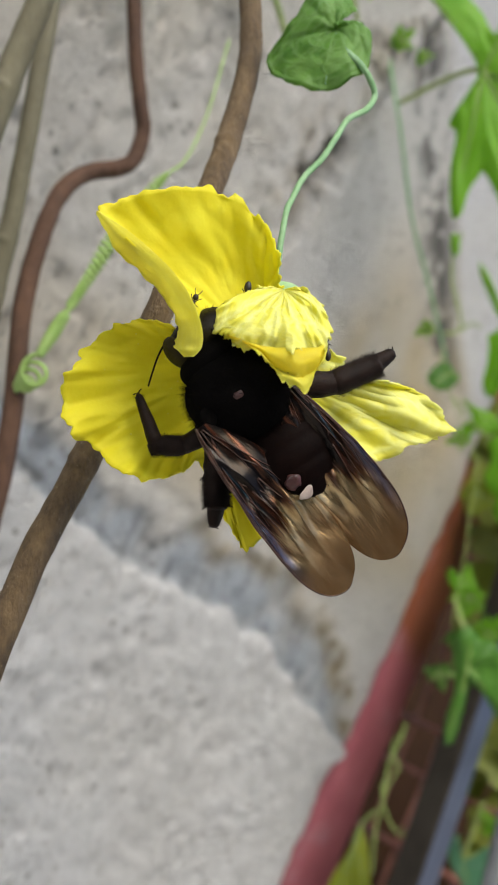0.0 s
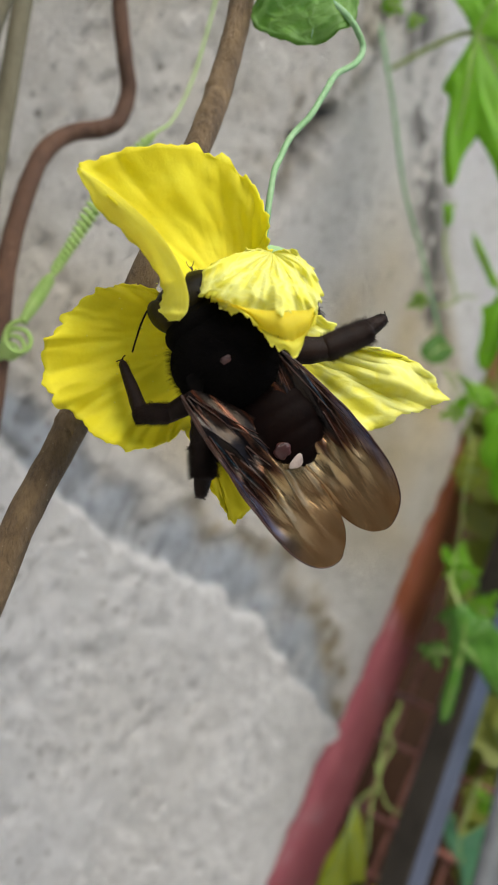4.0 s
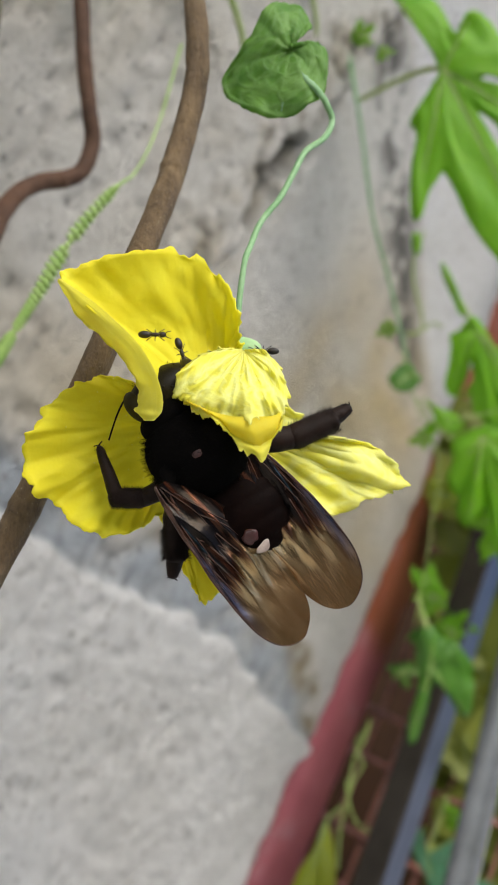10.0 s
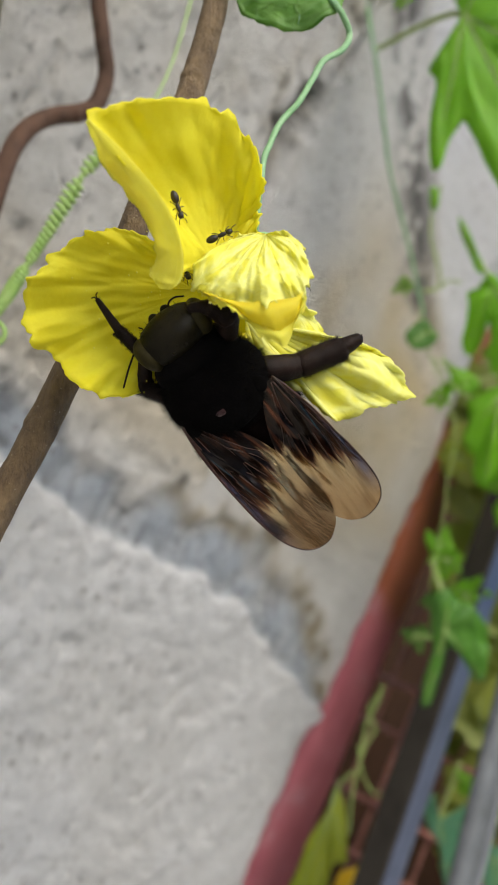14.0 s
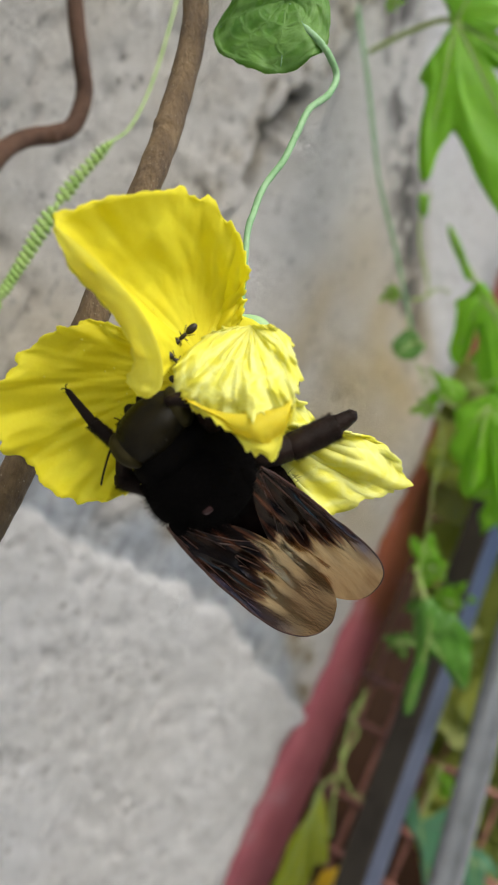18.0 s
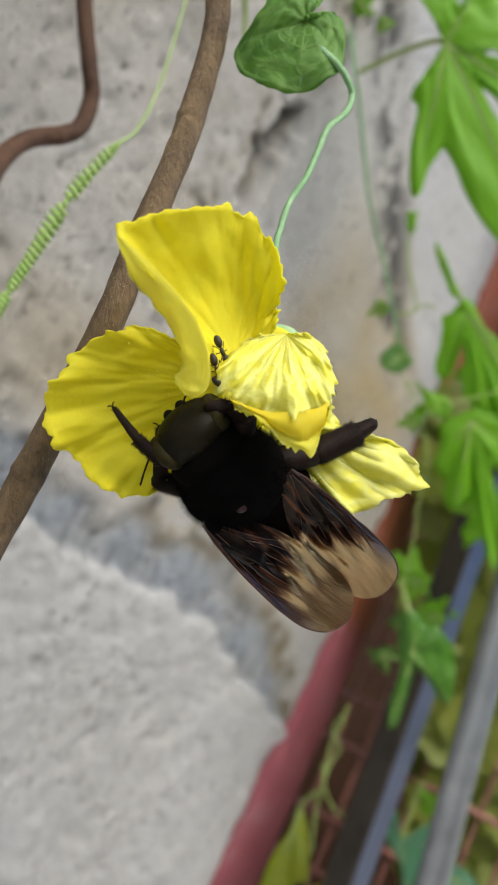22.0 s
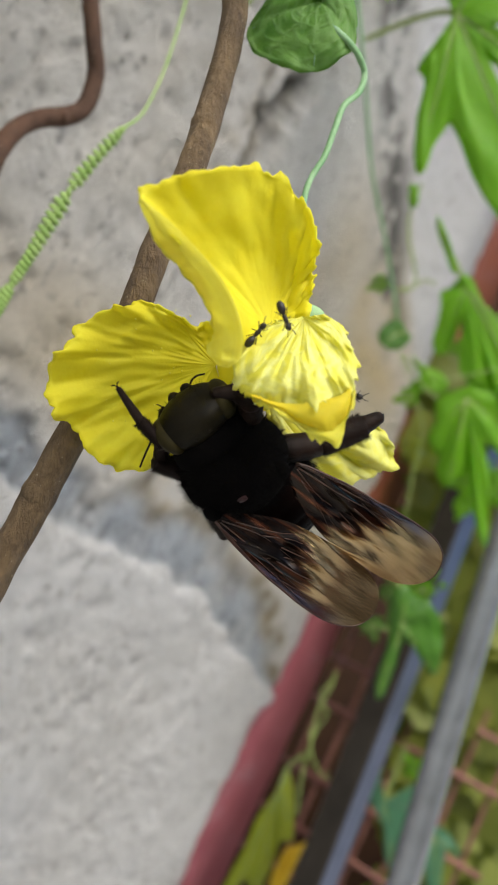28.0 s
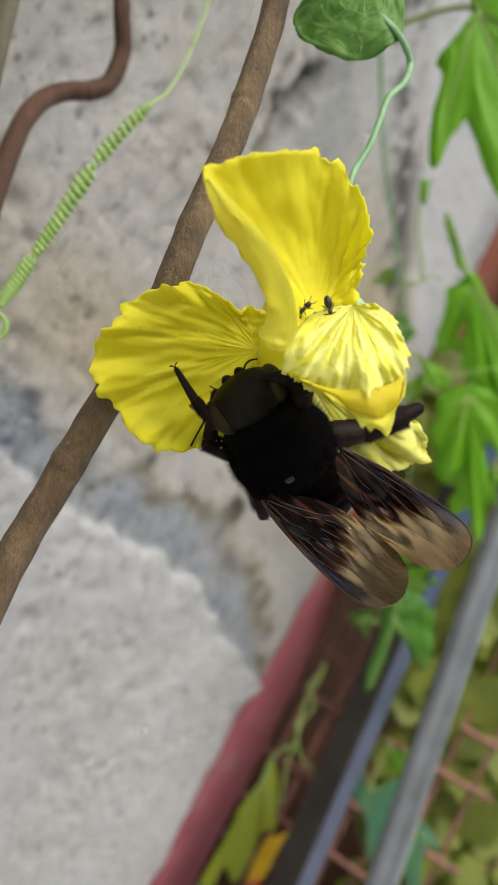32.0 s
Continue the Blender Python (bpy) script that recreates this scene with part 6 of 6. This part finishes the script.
# seconds and place on the flower, mm
ANT_WAYS = (
    [(0, -0.2, 103.0, 15.9), (3, -0.3, 103.0, 15.2), (6, -1.7, 102.0, 15.5), (9, -2.6, 101.0, 15.1), (11, -2.4, 102.0, 13.8), (13, -0.3, 100.0, 14.3), (16, -1.2, 102.0, 14.0), (17, -1.6, 102.0, 14.8), (19, -3.3, 102.0, 11.1), (23, -2.3, 101.0, 11.5), (24, 0.3, 100.0, 15.2), (25, 0.2, 98.0, 16.1), (30, 1.5, 100.0, 12.4)],
    [(0, -6.0, 97.0, 14.3), (6, -5.5, 98.0, 15.4), (9, -6.4, 97.0, 18.2), (11, -4.5, 100.0, 14.1), (13, -5.5, 96.0, 17.9), (16, -2.9, 100.0, 10.3), (17, -3.2, 100.0, 9.8), (19, -3.1, 100.0, 11.1), (23, -3.4, 101.0, 8.8), (24, -2.9, 101.0, 10.5), (25, -2.7, 101.0, 10.9), (30, -1.3, 101.0, 12.5)],
    [(0, -3.6, 103.0, 13.7), (6, -3.4, 103.0, 13.6), (9, -3.8, 103.0, 12.0), (11, -3.4, 103.0, 10.5), (13, -4.6, 103.0, 11.6), (16, -2.4, 101.0, 7.2), (17, -2.0, 101.0, 7.4), (19, -2.8, 101.0, 8.8), (23, -2.0, 100.0, 6.7), (24, -1.5, 102.0, 8.2), (25, -2.4, 102.0, 10.6), (30, 1.3, 99.0, 5.2)],
    [(0, 9.0, 104.0, 10.5), (6, 8.8, 104.0, 12.8), (9, 7.6, 104.0, 13.3), (11, 6.0, 104.0, 14.9), (13, 8.5, 104.0, 10.7), (16, 8.3, 103.0, 9.2), (17, 8.6, 103.0, 8.0), (19, 8.3, 102.0, 6.5), (23, 8.0, 102.0, 7.7), (24, 7.6, 102.0, 8.2), (25, 7.8, 102.0, 6.0), (30, 8.6, 102.0, 6.1)],
)
ants = [build_ant(NEAR) for _ in ANT_WAYS]


# ---- what moves ----
def sway(t, rows=SWAY):
    """How the flower has moved by t seconds, in the near frame."""
    i = max(0, min(len(rows) - 2, sum(1 for r in rows if r[0] <= t) - 1))
    a, b = rows[i], rows[i + 1]
    k = min(1, max(0, (t - a[0]) / (b[0] - a[0])))
    x, y, z, turn = [a[j] + (b[j] - a[j]) * k for j in range(1, 5)]
    pivot = Vector((0, 0.1, 0))
    return Matrix.Translation(near((x, y, z)) + pivot) @ Matrix.Rotation(radians(turn), 4, "Y") @ Matrix.Translation(-pivot)


def blend(a, b, k):
    qa, qb = a.to_quaternion(), b.to_quaternion()
    return Matrix.LocRotScale(a.translation.lerp(b.translation, k), qa.slerp(qb, k), None)


OUT = ((0, 0), (10.3, 0), (10.9, 1), (32, 1))


def out(t):
    """0 while the bee is deep in the flower, 1 after it has backed out."""
    return float(np.interp(t, [r[0] for r in OUT], [r[1] for r in OUT]))


PETAL_OUT = {"top": about(9.6, 6.0, 8.1, 10.42, 3.01, -17.43), "left": about(3.0, 5.4, -4.1, -9.1, -0.72, -5.13), "mid": about(4.0, -5.3, -8.1, -11.7, 2.4, -9.69), "right": about(4.0, 4.7, 6.5, 9.43, -0.40, -9.43)}
PETAL_OUT["low"] = about(0, 0, 0, 5.0, 7.0, 6.0)
PETAL_OUT["centre"] = PETAL_OUT["left"].lerp(PETAL_OUT["mid"], 0.4)
PETAL_LATE = {"top": about(6.2, 2.5, 3.7, 7.07, 1.59, -10.73), "left": about(3.0, 8.1, -2.9, -8.41, 4.8, -5.91), "mid": about(3.8, -12.4, -12.2, -16.01, 3.25, -10.13), "right": about(20.0, 7.4, 20.0, 26.0, 12.0, -38.0)}
PETAL_LATE["low"] = about(0, 0, 0, 6.0, 9.0, 9.0)
PETAL_LATE["centre"] = PETAL_LATE["left"].lerp(PETAL_LATE["mid"], 0.4)
for rows_, at_ in ((PETAL_OUT, 1), (PETAL_LATE, 2)):
    rows_["calyx"] = Matrix.Translation(CALYX[at_] - CALYX[0])


LEG_MOVES = {"fr": (pose(-1.5, -5.0, -2.5, 0, 0, 0), pose(-0.6, 0.2, 0.4, 0, 0, 0)), "fl": (pose(1.2, -4.5, -1.6, 0, 0, -25), pose(2.2, 3.4, 0.6, 0, 0, 0)), "ml": (Matrix.Identity(4), pose(2.6, 1.0, -1.0, 0, 10, -30)), "hl": (Matrix.Identity(4), pose(1.6, 2.2, -0.6, 0, 0, 12)),
             "mr": (Matrix.Identity(4), pose(-0.6, 0.6, 0.4, 0, 0, -12))}


def motions():
    times = sorted({r[0] for r in SWAY} | {r[0] for r in BEE_SWAY} | {10.3, 10.6, 10.9})
    walk(flower, [(t, NEAR @ sway(t) @ Matrix.Translation(HEART)) for t in times])
    walk(bee, [(t, NEAR @ sway(t, BEE_SWAY) @ blend(STANCE_IN, STANCE_OUT, out(t))) for t in times])
    for key, m in PETAL_OUT.items():
        walk(PETALS[key], [(0, Matrix.Identity(4)), (10.3, Matrix.Identity(4)), (10.9, m), (24.4, m), (26.2, PETAL_LATE[key]), (32, PETAL_LATE[key])])
    # the stalk stays on the calyx and leans towards its swaying bend
    def foot_at(t):
        late = float(np.interp(t, (24.4, 26.2), (0, 1)))
        return sway(t) @ CALYX[0].lerp(CALYX[1], out(t)).lerp(CALYX[2], late)

    leans = [(r[0], near(r[1:]) - foot_at(r[0])) for r in BENDS]
    rows = []
    for t in times:
        lean = Vector([float(np.interp(t, [r[0] for r in leans], [r[1][n] for r in leans])) for n in range(3)])
        turn = (BEND - FOOT).rotation_difference(lean)
        rows.append((t, NEAR @ Matrix.Translation(foot_at(t) - turn @ (FOOT - BEND)) @ turn.to_matrix().to_4x4()))
    walk(pedicel, rows)
    for key, ob in WINGS.items():
        low, raised, spread = wing_poses(key)
        walk(ob, [(0, low), (10.3, low), (10.9, raised), (24.4, raised), (25.2, spread), (32, spread)])
    for key, (first, last_) in LEG_MOVES.items():
        hip = Matrix.Translation(LEGS[key].location)
        one, two = first.copy(), last_.copy()
        one.translation *= 0.001
        two.translation *= 0.001
        three = two if key != "fl" else Matrix.Translation(mm3(0, 0, 3.0)) @ two
        walk(LEGS[key], [(0, hip @ one), (10.3, hip @ one), (10.9, hip @ two), (19.6, hip @ two), (20.8, hip @ three), (32, hip @ three)])
    for ant, way in zip(ants, ANT_WAYS):
        rows = []
        for i, (t, x, y, z) in enumerate(way):
            nx = way[min(i + 1, len(way) - 1)]
            px = way[max(i - 1, 0)]
            head_ = math.degrees(math.atan2(nx[3] - px[3], nx[1] - px[1]))
            rows.append((t, head_, (x, y, z)))
        keyed, last = [], None
        for t, h, p in rows:
            if last is not None:
                h = last + max(-80, min(80, (h - last + 180) % 360 - 180))
            last = h
            m = NEAR @ sway(t) @ Matrix.Translation(near(p)) @ pose(0, 0, 0, 90, 0, 0) @ pose(0, 0, 0, 0, 0, h)
            keyed.append((t, m))
        if keyed[-1][0] < 32:
            t, h, p = rows[-1]
            keyed.append((32, NEAR @ sway(32) @ Matrix.Translation(near(p)) @ pose(0, 0, 0, 90, 0, 0) @ pose(0, 0, 0, 0, 0, last)))
        walk(ant, keyed)


motions()
